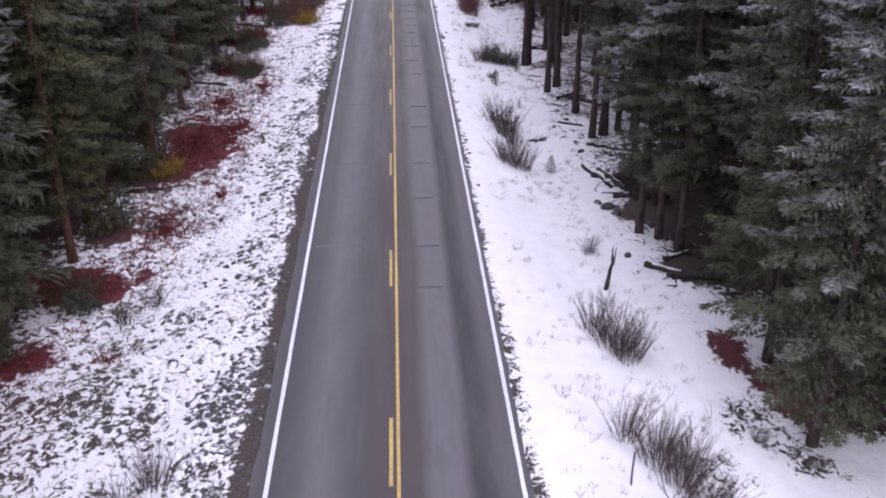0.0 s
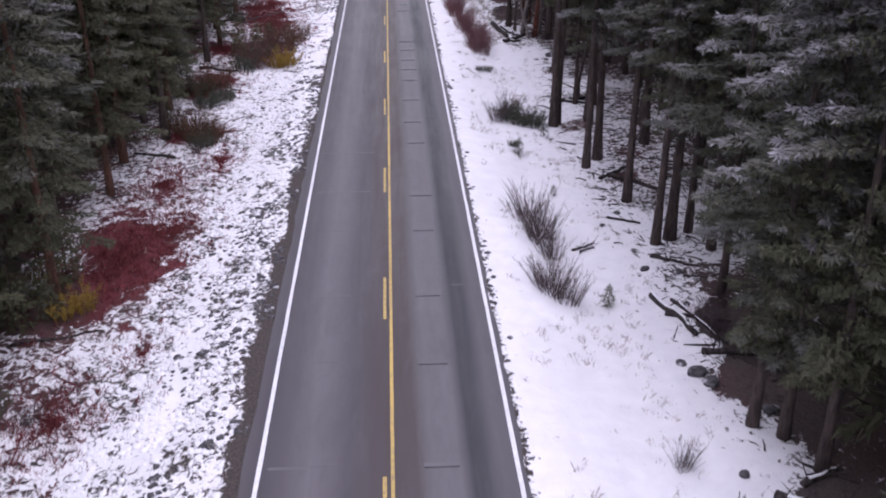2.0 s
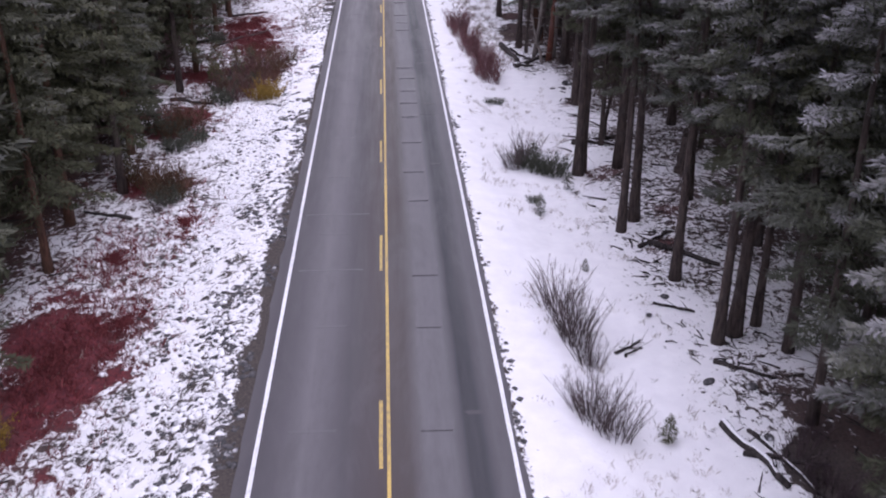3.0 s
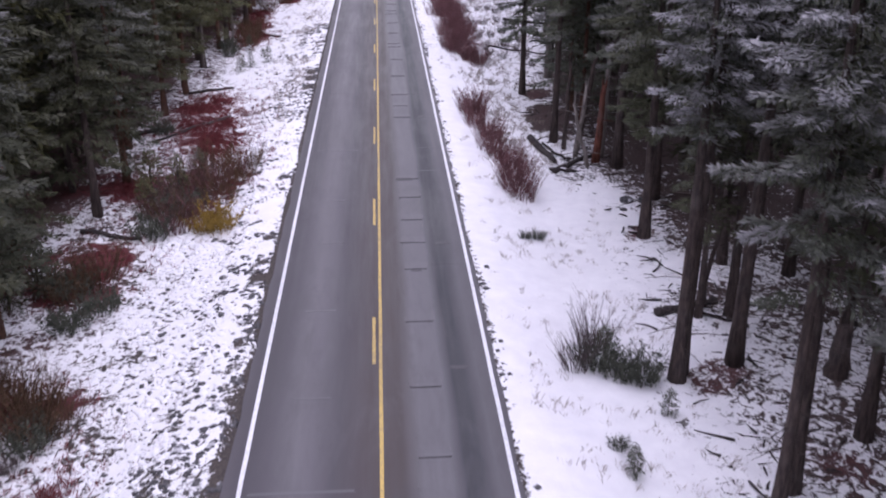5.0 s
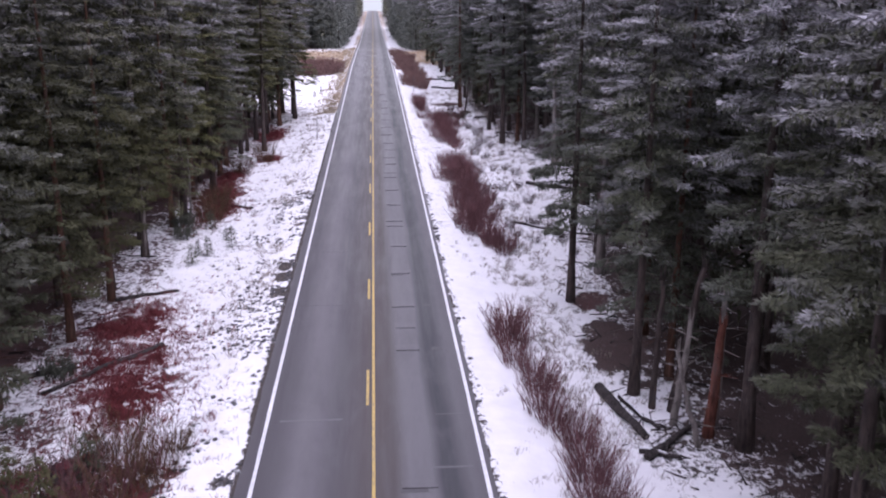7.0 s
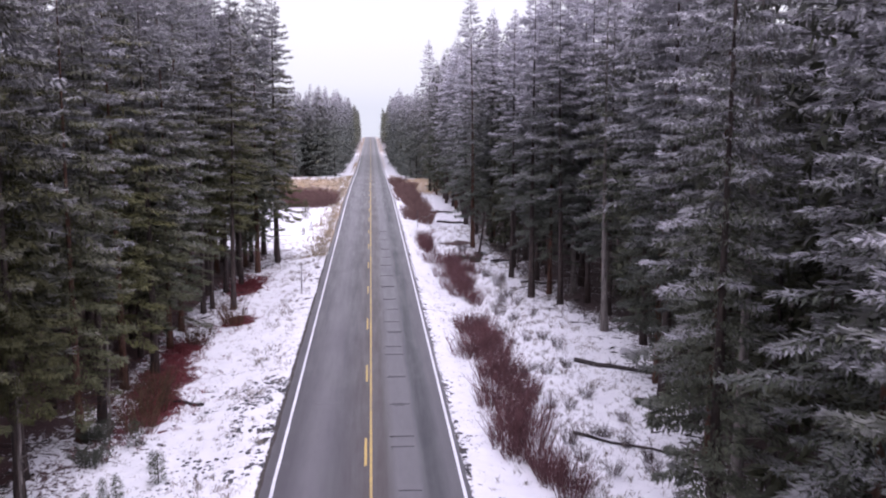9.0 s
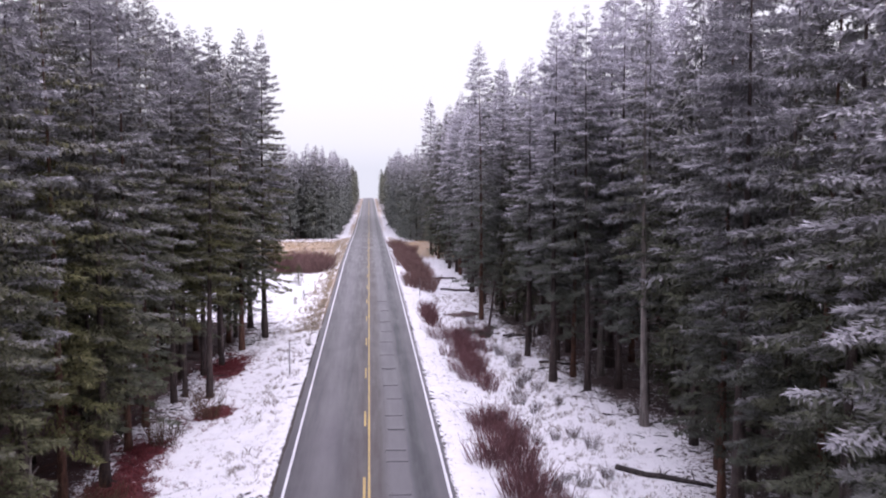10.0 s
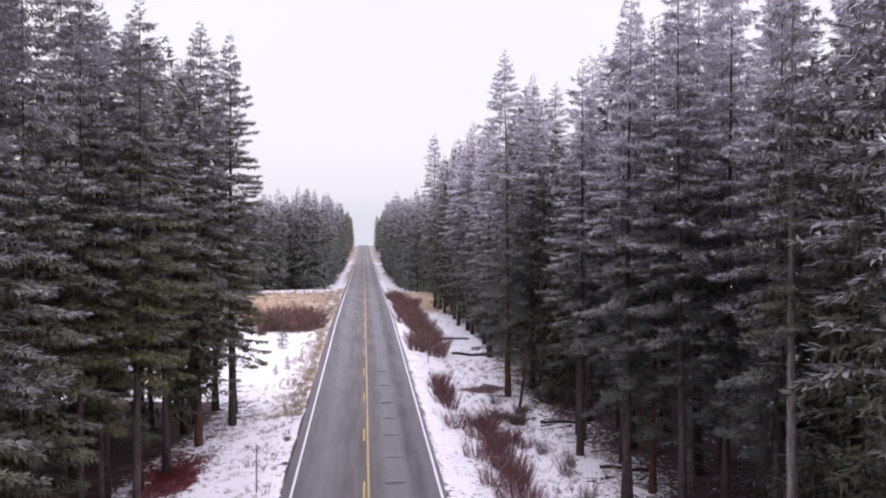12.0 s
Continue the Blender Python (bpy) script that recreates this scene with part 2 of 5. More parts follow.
GREY_TWIGS = twig_material("grey_willow_twigs", (.060, .046, .048), (.165, .130, .130))
BROWN_TWIGS = twig_material("brown_twigs", (.046, .030, .020), (.150, .085, .050))
YELLOW_LEAVES = twig_material("yellow_leaves", (.15, .095, .020), (.36, .235, .050))
PURPLE_TWIGS = twig_material("purple_grey_twigs", (.045, .032, .038), (.125, .090, .098))
GREEN_TWIGS = twig_material("grey_green_leaves", (.045, .050, .038), (.115, .120, .095))
STRAW = twig_material("dry_grass", (.26, .21, .15), (.46, .39, .30))
ROCK, LOG = rock_material(), log_material()
SNOW_CAP = Nodes("fresh_snow", 0.6, 0.25)
SNOW_CAP = SNOW_CAP.done(SNOW_CAP.mix(SNOW_CAP.noise(3, 4), (.76, .76, .80), (.88, .88, .91)))
POST = Nodes("weathered_post", 0.7, 0.3)
POST = POST.done(POST.mix(POST.noise(12, 4), (.05, .05, .055), (.14, .13, .13)))


# ---- mesh helpers ----
def mesh_from(name, verts, faces, material, smooth=False):
    me = bpy.data.meshes.new(name)
    verts = np.asarray(verts, dtype=np.float32)
    if isinstance(faces, np.ndarray):
        n, k = faces.shape
        me.vertices.add(len(verts))
        me.vertices.foreach_set("co", verts.ravel())
        me.loops.add(n * k)
        me.loops.foreach_set("vertex_index", faces.astype(np.int32).ravel())
        me.polygons.add(n)
        me.polygons.foreach_set("loop_start", np.arange(0, n * k, k, dtype=np.int32))
        me.update(calc_edges=True)
    else:
        me.from_pydata(verts.tolist(), [], faces)
        me.update()
    me.materials.append(material)
    if smooth:
        me.polygons.foreach_set("use_smooth", np.ones(len(me.polygons), dtype=bool))
    return me


def part(name, me, parent, label=""):
    ob = new(name, me)
    ob.parent = parent
    if label:
        ob["label"] = label
    return ob


class Build:
    """Gathers quads of many small pieces into one mesh."""

    def __init__(self):
        self.v, self.f, self.n, self.tips = [], [], 0, []

    def add(self, verts, faces):
        verts, faces = np.asarray(verts, dtype=np.float64).reshape(-1, 3), np.asarray(faces)
        self.v.append(verts)
        self.f.append(faces + self.n)
        self.n += len(verts)

    def tube(self, points, radii, sides=6, cap=True):
        points = np.asarray(points, dtype=np.float64)
        n = len(points)
        d = np.gradient(points, axis=0)
        d /= np.linalg.norm(d, axis=1)[:, None] + 1e-9
        ref = np.where(np.abs(d[:, 2:3]) > 0.9, np.array([[1.0, 0, 0]]), np.array([[0, 0, 1.0]]))
        a = np.cross(d, ref)
        a /= np.linalg.norm(a, axis=1)[:, None] + 1e-9
        b = np.cross(d, a)
        ang = np.arange(sides) * 2 * math.pi / sides
        ring = a[:, None, :] * np.cos(ang)[None, :, None] + b[:, None, :] * np.sin(ang)[None, :, None]
        v = points[:, None, :] + ring * np.asarray(radii)[:, None, None]
        i, j = np.meshgrid(np.arange(n - 1), np.arange(sides), indexing="ij")
        j2 = (j + 1) % sides
        f = np.stack([i * sides + j, i * sides + j2, (i + 1) * sides + j2, (i + 1) * sides + j], -1).reshape(-1, 4)
        v = v.reshape(-1, 3)
        if cap:
            c0, c1 = len(v), len(v) + 1
            v = np.vstack([v, points[:1], points[-1:]])
            extra = []
            for q in range(0, sides, 2):
                extra.append([c0, (q + 2) % sides, (q + 1) % sides, q])
                o = (n - 1) * sides
                extra.append([c1, o + q, o + (q + 1) % sides, o + (q + 2) % sides])
            f = np.vstack([f, np.array(extra)])
        self.add(v, f)

    def mesh(self, name, material, smooth=False):
        me = mesh_from(name, np.vstack(self.v), np.vstack(self.f), material, smooth)
        if self.tips:
            me.attributes.new("tip", "FLOAT", "POINT").data.foreach_set("value", np.concatenate(self.tips).astype(np.float32))
        return me


def smooth01(a):
    a = np.clip(a, 0, 1)
    return a * a * (3 - 2 * a)


# ---- lie of the land ----
FALL_Y = np.array([-200, 232, 290, 345, 450, 565, 840, 1000, 2500, 5000.0])
FALL_Z = np.array([0, 0, -1.2, -2.9, -4.2, -5.2, -8.4, -14, -75, -260.0])


def road_z(y):
    return np.interp(y, FALL_Y, FALL_Z)


def mottle(x, y, scale, seed=0):
    """Smooth random relief between -1 and 1 with no repeat."""
    px, py = np.asarray(x, dtype=np.float64) / scale + 97.3 * seed, np.asarray(y, dtype=np.float64) / scale - 31.7 * seed
    ix, iy = np.floor(px), np.floor(py)
    fx, fy = smooth01(px - ix), smooth01(py - iy)

    def spot(i, j):
        s = np.sin(i * 127.1 + j * 311.7 + seed * 17.3) * 43758.5453
        return s - np.floor(s)

    top = spot(ix, iy) * (1 - fx) + spot(ix + 1, iy) * fx
    low = spot(ix, iy + 1) * (1 - fx) + spot(ix + 1, iy + 1) * fx
    return 2 * (top * (1 - fy) + low * fy) - 1


def ground_z(x, y):
    x, y = np.asarray(x, dtype=np.float64), np.asarray(y, dtype=np.float64)
    edge = np.where(x < 0, -4.12 - x, x - 3.88)
    drop = -0.05 - 0.65 * smooth01(edge / 4.6)
    bumps = smooth01((edge - 0.2) / 2.0) * (0.14 * mottle(x, y, 5.0, 1) + 0.08 * mottle(x, y, 1.7, 2) + np.where(x < 0, 0.07, 0.03) * mottle(x, y, 0.75, 3))
    return road_z(y) + np.where(edge < 0, -0.16 - 0.02 * np.clip(-edge, 0, 2), drop) + bumps


def gz(x, y):
    return float(ground_z(x, y))


# forest edges: how far the trees stand off the road, by the way along it
RIGHT_EDGE = ([0, 16, 24, 35, 50, 60, 70, 80, 90, 104, 115, 125, 140, 153, 165, 180, 220, 262, 272, 302, 312, 350, 480, 900],
              [19.0, 17.5, 14.0, 11.5, 11.4, 10.3, 10.8, 12, 10.4, 10, 12, 15, 15.8, 13, 12.6, 11.3, 12, 11, 16, 16, 9.5, 8.4, 7.6, 7.6])
LEFT_EDGE = ([0, 26, 34, 45, 55, 65, 80, 94, 108, 121, 134, 147, 156, 167, 175, 181, 183, 318, 322, 350, 480, 900],
             [14, 13.6, 13.8, 12.6, 13.9, 12.6, 12.8, 12.9, 13.6, 12.8, 12.2, 11.8, 11.5, 10.2, 9.3, 10, 60, 60, 13, 9, 7.7, 7.7])
# patches of red-brown ground cover: x, y, half width, half length
RED_PATCHES = [(-11.2, 49.5, 2.3, 5.5), (-13.0, 32.4, 2.4, 1.8), (-13.8, 26.3, 1.7, 1.4), (-11.6, 66.0, 2.0, 1.4),
               (-9.3, 86.5, 2.4, 3.2), (-9.3, 94.0, 1.9, 2.8), (-12.5, 86.6, 1.8, 2.6), (-11.9, 101.8, 1.9, 1.7), (-11.1, 126, 1.5, 4.0), (-9.4, 146, 1.2, 2.0), (-11.8, 138, 1.4, 3.0), (-11.5, 131.5, 1.5, 4.0),
               (12.4, 25.9, 0.9, 1.3), (13.7, 23.0, 1.1, 1.9), (12.4, 57.6, 1.6, 1.0), (11.8, 78.9, 0.9, 0.9), (10.9, 103.5, 1.0, 1.6), (11.2, 97.3, 1.6, 3.4), (9.9, 184.5, 1.8, 2.2),
               (12.5, 38, 1.4, 2.0), (11.2, 66.5, 1.5, 1.2), (13.6, 61, 1.4, 1.4), (-10.5, 160, 1.6, 4.0), (-12.0, 76, 2.0, 3.0)]
# litter showing through thin snow at the forest edge
THIN_SNOW = [(11.7, 22.2, 1.5, 2.6), (12.6, 20.2, 1.5, 1.6), (9.8, 18.6, 1.6, 2.0), (12.6, 46.5, 1.6, 3.0), (12.4, 56.0, 2.0, 4.0), (12.4, 64.5, 2.0, 4.0), (13.5, 72.0, 2.5, 3.0), (11.0, 88.5, 1.6, 3.0), (-10.6, 40.0, 1.8, 5.0), (-10.4, 62.0, 1.8, 7.0), (-10.0, 75.0, 1.6, 4.0)]
# bare soil painted dark in place of the deep shade under the trees
SHADE_SOIL = [(-13.3, 45.3, 1.5, 3.0), (13.3, 39.6, 1.7, 4.2), (-13.4, 37.4, 1.4, 1.6), (13.0, 32.6, 1.3, 1.4)]
# sparse red twigs standing in thin snow
BRUSH_AREAS = [(-10.3, 26.2, 0.6, 0.5), (-8.7, 41.5, 0.9, 0.7), (-9.4, 98.0, 1.6, 3.0), (-9.3, 92.0, 2.0, 2.5), (-11.2, 97.0, 2.2, 4.0), (-10.6, 104.0, 1.8, 3.0), (-11.2, 57.5, 1.6, 3.0), (-10.6, 37.5, 1.8, 3.0), (-9.5, 52.0, 1.2, 3.5), (-9.0, 61.0, 1.0, 2.5)]


def build_ground():
    near = np.concatenate([-np.geomspace(14.2, 3000, 34)[::-1], np.arange(-14, -6.4, 0.35), np.arange(-6.3, -3.9, 0.15), np.arange(-3.8, 14.01, 0.35), np.geomspace(14.2, 3000, 34)])
    along = np.concatenate([[-600, -200, -90, -50, -25], np.arange(-12, 205, 0.5), np.geomspace(205, 5000, 90)[1:]])
    gx, gy = np.meshgrid(near, along)
    x, y = gx.ravel(), gy.ravel()
    z = ground_z(x, y)
    nx, ny = len(near), len(along)
    i, j = np.meshgrid(np.arange(ny - 1), np.arange(nx - 1), indexing="ij")
    f = np.stack([i * nx + j, i * nx + j + 1, (i + 1) * nx + j + 1, (i + 1) * nx + j], -1).reshape(-1, 4)
    me = mesh_from("ground", np.stack([x, y, z], 1), f, GROUND, True)
    left = x < 0
    edge = np.where(left, -4.12 - x, x - 3.88)
    wood = np.where(left, np.interp(y, *LEFT_EDGE), np.interp(y, *RIGHT_EDGE))
    n1, n2 = 1.2 * mottle(x, y, 8.0, 4), mottle(x, y, 2.2, 5) + 0.6 * mottle(x, y, 0.9, 6)
    # left verge is stony and only half covered, the right one lies under closed snow
    stony = 0.47 + 0.05 * n1 - 0.17 * smooth01((y - 52) / 50)
    closed = 0.15 + 0.05 * n1 + 0.05 * n2 * smooth01((40 - y) / 10) + 0.15 * smooth01((y - 84) / 40)
    bare = np.where(left, stony, closed)
    brow = smooth01(1 - np.abs(edge - 3.0) / 1.0) * 0.13
    bare = bare - np.where(left, brow, 0)
    bare = np.maximum(bare, np.where(left, 0.92, 0.55) * smooth01(1.25 - edge / np.where(left, np.clip(0.85 - 0.3 * smooth01((y - 45) / 20) + (0.3 + 0.5 * smooth01((y - 45) / 20)) * mottle(x * 0.3, y, 1.7, 31), 0.12, 1.25), np.clip(0.3 + (0.3 + 0.3 * mottle(x * 0.3, y, 1.5, 32)) * smooth01((34 - y) / 8), 0.2, 0.9))))
    blot = smooth01((mottle(x * 0.55, y, 0.8, 8) + 0.6 * mottle(x, y, 2.6, 9) - 0.05 - 0.5 * smooth01((y - 108) / 14)) / 0.4) * left * smooth01((y - 55) / 20) * smooth01(1.2 - np.abs(edge - 0.55) / 0.6)
    keep = 1 - 0.75 * smooth01((y - 55) / 20) * left * (edge < 1.6) * (edge > 0.12)
    bare = np.where(edge < 1.6, bare * keep + (1 - keep) * 0.22, bare)
    bare = np.maximum(bare, 0.95 * blot)
    mid = smooth01((np.abs(x) - wood + 3.2) / 2.0)
    bare = np.maximum(bare, np.where(left, 0.50, 0.30) * mid + 0.06 * n2 * mid)
    floor = smooth01((np.abs(x) - wood - np.where(left, 0.2, -0.5)) / 2.2)
    # forest litter; the left floor is kept barer to paint in tree shade
    bare = np.maximum(bare, np.where(left, 0.84, 0.74 - 0.30 * smooth01((y - 43) / 6) * smooth01((82 - y) / 8) * smooth01((wood + 9 - x) / 5) - 0.22 * smooth01((y - 60) / 30) * smooth01((wood + 3.2 - x) / 1.6)) * floor + 0.08 * n2 * floor)
    bare = bare - 0.16 * smooth01((np.abs(x) - wood - 24) / 10) * (y < 400)
    red = np.where(left, 0.22, 0.13) * floor * (1 - 0.7 * smooth01((np.abs(x) - wood - 20) / 12))
    for px, py, a, b in RED_PATCHES:
        d = np.hypot((x - px) / a, (y - py) / b) + 0.36 * n2 + 0.34 * mottle(x, y, 0.8, 7)
        k = smooth01((1.35 - d) / 0.8)
        red = np.maximum(red, k * (1.0 if px < 0 else 0.75 if py < 30 else 0.15 if 90 < py < 100 else 0.4))
        bare = np.maximum(bare, (0.86 if px < 0 or py < 30 or py > 90 else 0.62) * k)
    for px, py, a, b in SHADE_SOIL:
        k = smooth01((1.4 - np.hypot((x - px) / a, (y - py) / b) - 0.3 * n2) / 0.7)
        bare, red = np.maximum(bare, 0.95 * k), red * (1 - 0.8 * k)
    for px, py, a, b in THIN_SNOW:
        k = smooth01(1.4 - np.hypot((x - px) / a, (y - py) / b) + 0.35 * n2)
        bare = np.maximum(bare, 0.50 * k)
    gold = (0.75 + 0.25 * n1) * smooth01((y - 172) / 14) * smooth01(1 - (edge - 0.9) / 1.2) * smooth01((edge + 0.1) / 0.3) * left
    meadow = smooth01((y - 238) / 8) * smooth01((318 - y) / 6) * left * smooth01((edge - 1.2) / 1.0)
    gold = np.maximum(gold, meadow)
    right_field = smooth01((y - 246) / 10) * smooth01((318 - y) / 8) * (~left) * smooth01((edge - 0.8) / 1.0)
    gold = np.maximum(gold, right_field)
    gold = np.maximum(gold, 0.8 * smooth01((y - 330) / 40) * smooth01(1 - edge / 3.5))
    bare = np.maximum(bare, gold * 0.66)
    strip = smooth01(1 - np.abs(y - 236 - 2 * n1) / 6) * left + smooth01(1 - np.abs(y - 321) / 5) * left
    bare = bare - 0.55 * strip * smooth01((edge - 2) / 1.5) * (y > 225)
    red = np.maximum(red, 0.30 * mid * left)
    red = np.where(edge < 1.2, 0, red)
    bare = np.maximum(bare, 0.62 * smooth01((y - 400) / 120))
    for name, val in (("bare", bare), ("red", red), ("gold", np.clip(gold, 0, 1))):
        me.attributes.new(name, "FLOAT", "POINT").data.foreach_set("value", np.clip(val, 0, 1).astype(np.float32))
    return tagged(new("ground", me), "patchy snow over stony verge, forest litter and straw meadow", "ground", kind="structure")


def strip_mesh(name, x0, x1, ys, top, material, ragged=0.0, thick=0.10, seed=0):
    """A long slab that follows the road, with its sides and ends."""
    rng = np.random.default_rng(seed)
    n = len(ys)
    a, b = x0 + rng.normal(0, ragged, n), x1 + rng.normal(0, ragged, n)
    z = road_z(ys) + top
    v = np.concatenate([np.stack([a, ys, z], 1), np.stack([b, ys, z], 1), np.stack([a, ys, z - thick], 1), np.stack([b, ys, z - thick], 1)])
    i = np.arange(n - 1)
    A, B, C, D = i, i + n, i + 2 * n, i + 3 * n
    f = np.concatenate([np.stack([A, B, B + 1, A + 1], 1), np.stack([C, A, A + 1, C + 1], 1), np.stack([B, D, D + 1, B + 1], 1),
                        np.array([[0, 2 * n, 3 * n, n], [n - 1, 2 * n - 1, 4 * n - 1, 3 * n - 1]])])
    me = mesh_from(name, v, f, material)
    me.polygons.foreach_set("use_smooth", np.zeros(len(f), dtype=bool))
    return me


def build_road():
    ys = np.concatenate([np.arange(-60, 232, 1.0), np.arange(232, 900, 4.0)])
    road = tagged(new("road", strip_mesh("road", -4.12, 3.88, ys, 0.0, ASPHALT, 0.025, 0.22, 3)), "worn grey asphalt two-lane road with many patches", "road", kind="structure")
    # painted lines
    part("white_edge_line", strip_mesh("white_edge_line", -3.725, -3.595, ys, 0.005, WHITE, 0.004, 0.01, 5), road, "worn white edge line")
    part("white_edge_line", strip_mesh("white_edge_line", 3.595, 3.725, ys, 0.005, WHITE, 0.004, 0.01, 6), road, "worn white edge line")
    part("yellow_solid_line", strip_mesh("yellow_solid_line", 0.055, 0.16, ys, 0.005, YELLOW, 0.003, 0.01, 7), road, "solid yellow centre line")
    k = 0
    for n in range(-4, 60):
        y0 = 18.0 + 12.19 * n
        part("yellow_dash", strip_mesh("yellow_dash", -0.17, -0.06, np.linspace(y0, y0 + 3.3, 4), 0.005, YELLOW, 0.003, 0.01, 100 + k), road)
        k += 1
    # overlapping repair patches in the wheel track of the right lane, each ending in a raised seam
    seams = [30.0, 33.8, 39.2, 44.0, 50.0, 54.0, 61.5, 65.2, 69.6, 74.1, 76.8, 79.4, 82.3, 85.0, 96.4, 99.1, 102.0, 107.4, 112.8, 117.6, 118.9, 123.6, 128.4, 133.2,
             135.1, 139.0, 141.9, 146.0, 149.7, 155, 160.1, 165.6, 170.6, 176, 183, 190, 198]
    rng = np.random.default_rng(11)
    for i, (y0, y1) in enumerate(zip(seams[:-1], seams[1:])):
        w = rng.uniform(-0.10, 0.10)
        n = max(4, int((y1 - y0) / 0.5))
        length = (y1 - y0) if i % 4 else 0.75 * (y1 - y0)
        me = strip_mesh("asphalt_patch", 1.05 + w, 2.04 + w * 0.5, np.linspace(y0 + 0.02, y0 + length - 0.03, n), 0.007 + 0.003 * (i % 3), PATCH, 0.035, 0.03, 200 + i)
        me.vertices.foreach_get("co", co := np.empty(len(me.vertices) * 3, dtype=np.float32))
        co = co.reshape(-1, 3)
        co[:, 2] += 0.022 * np.clip(1 - (co[:, 1] - y0) / 0.7, 0, 1)
        me.vertices.foreach_set("co", co.ravel())
        part("asphalt_patch", me, road)
        # the raised end of the repair: a pale lip over a dark strip painted as its shadow
        reach = 0.14 + 0.09 * min(max((y0 - 55) / 40, 0), 1)
        a, c = 1.10 + w + rng.uniform(-0.10, 0.25), 2.0 + w * 0.5 + rng.uniform(-0.3, 0.10)
        if y0 > 72:
            part("tar_seam", strip_mesh("tar_seam", a, c, np.linspace(y0 - reach, y0 + 0.02, 4), 0.006, DARK_SEAM, 0.04, 0.02, 400 + i), road)
        part("pale_lip", strip_mesh("pale_lip", a + 0.05, c - 0.06, np.linspace(y0 + 0.03, y0 + 0.03 + 1.3 * reach, 3), 0.037, PALE_SEAM, 0.03, 0.02, 500 + i), road)
    # small sunken repairs beside the wheel track and pale worn seams across the lanes
    for i, (x0, x1, y0, y1) in enumerate([(2.5, 3.1, 76.6, 76.9), (2.45, 2.95, 66.3, 66.5), (2.5, 2.9, 44.8, 45.0), (2.6, 3.0, 96.4, 96.8), (2.5, 2.9, 102.1, 102.4)]):
        part("tar_seam", strip_mesh("tar_seam", x0, x1, np.linspace(y0, y1, 4), 0.005, DARK_SEAM, 0.05, 0.03, 300 + i), road)
    for i, (x0, x1, y) in enumerate([(-2.9, -1.5, 34.1), (-3.4, -2.2, 34.0), (-2.6, -1.7, 39.6), (-2.8, -1.4, 44.2), (-2.5, -1.3, 50.3), (-3.3, -0.8, 54.7), (-2.6, -1.5, 58.1), (-3.4, -0.6, 60.2), (-2.6, -1.5, 64.8),
                                     (-2.6, -1.5, 70.7), (-2.4, -1.4, 77.0), (-2.6, -1.4, 82.2), (-3.2, -1.0, 90.0), (-3.3, -1.3, 102.6), (-2.8, -1.4, 112), (-2.6, -1.4, 124), (2.2, 3.4, 74.6), (2.3, 3.4, 90.2), (1.0, 3.3, 86.3)]):
        part("pale_seam", strip_mesh("pale_seam", x0, x1, np.array([y - 0.06, y, y + 0.06]), 0.006, PALE_SEAM, 0.04, 0.02, 450 + i), road)
    return road


build_ground()
build_road()


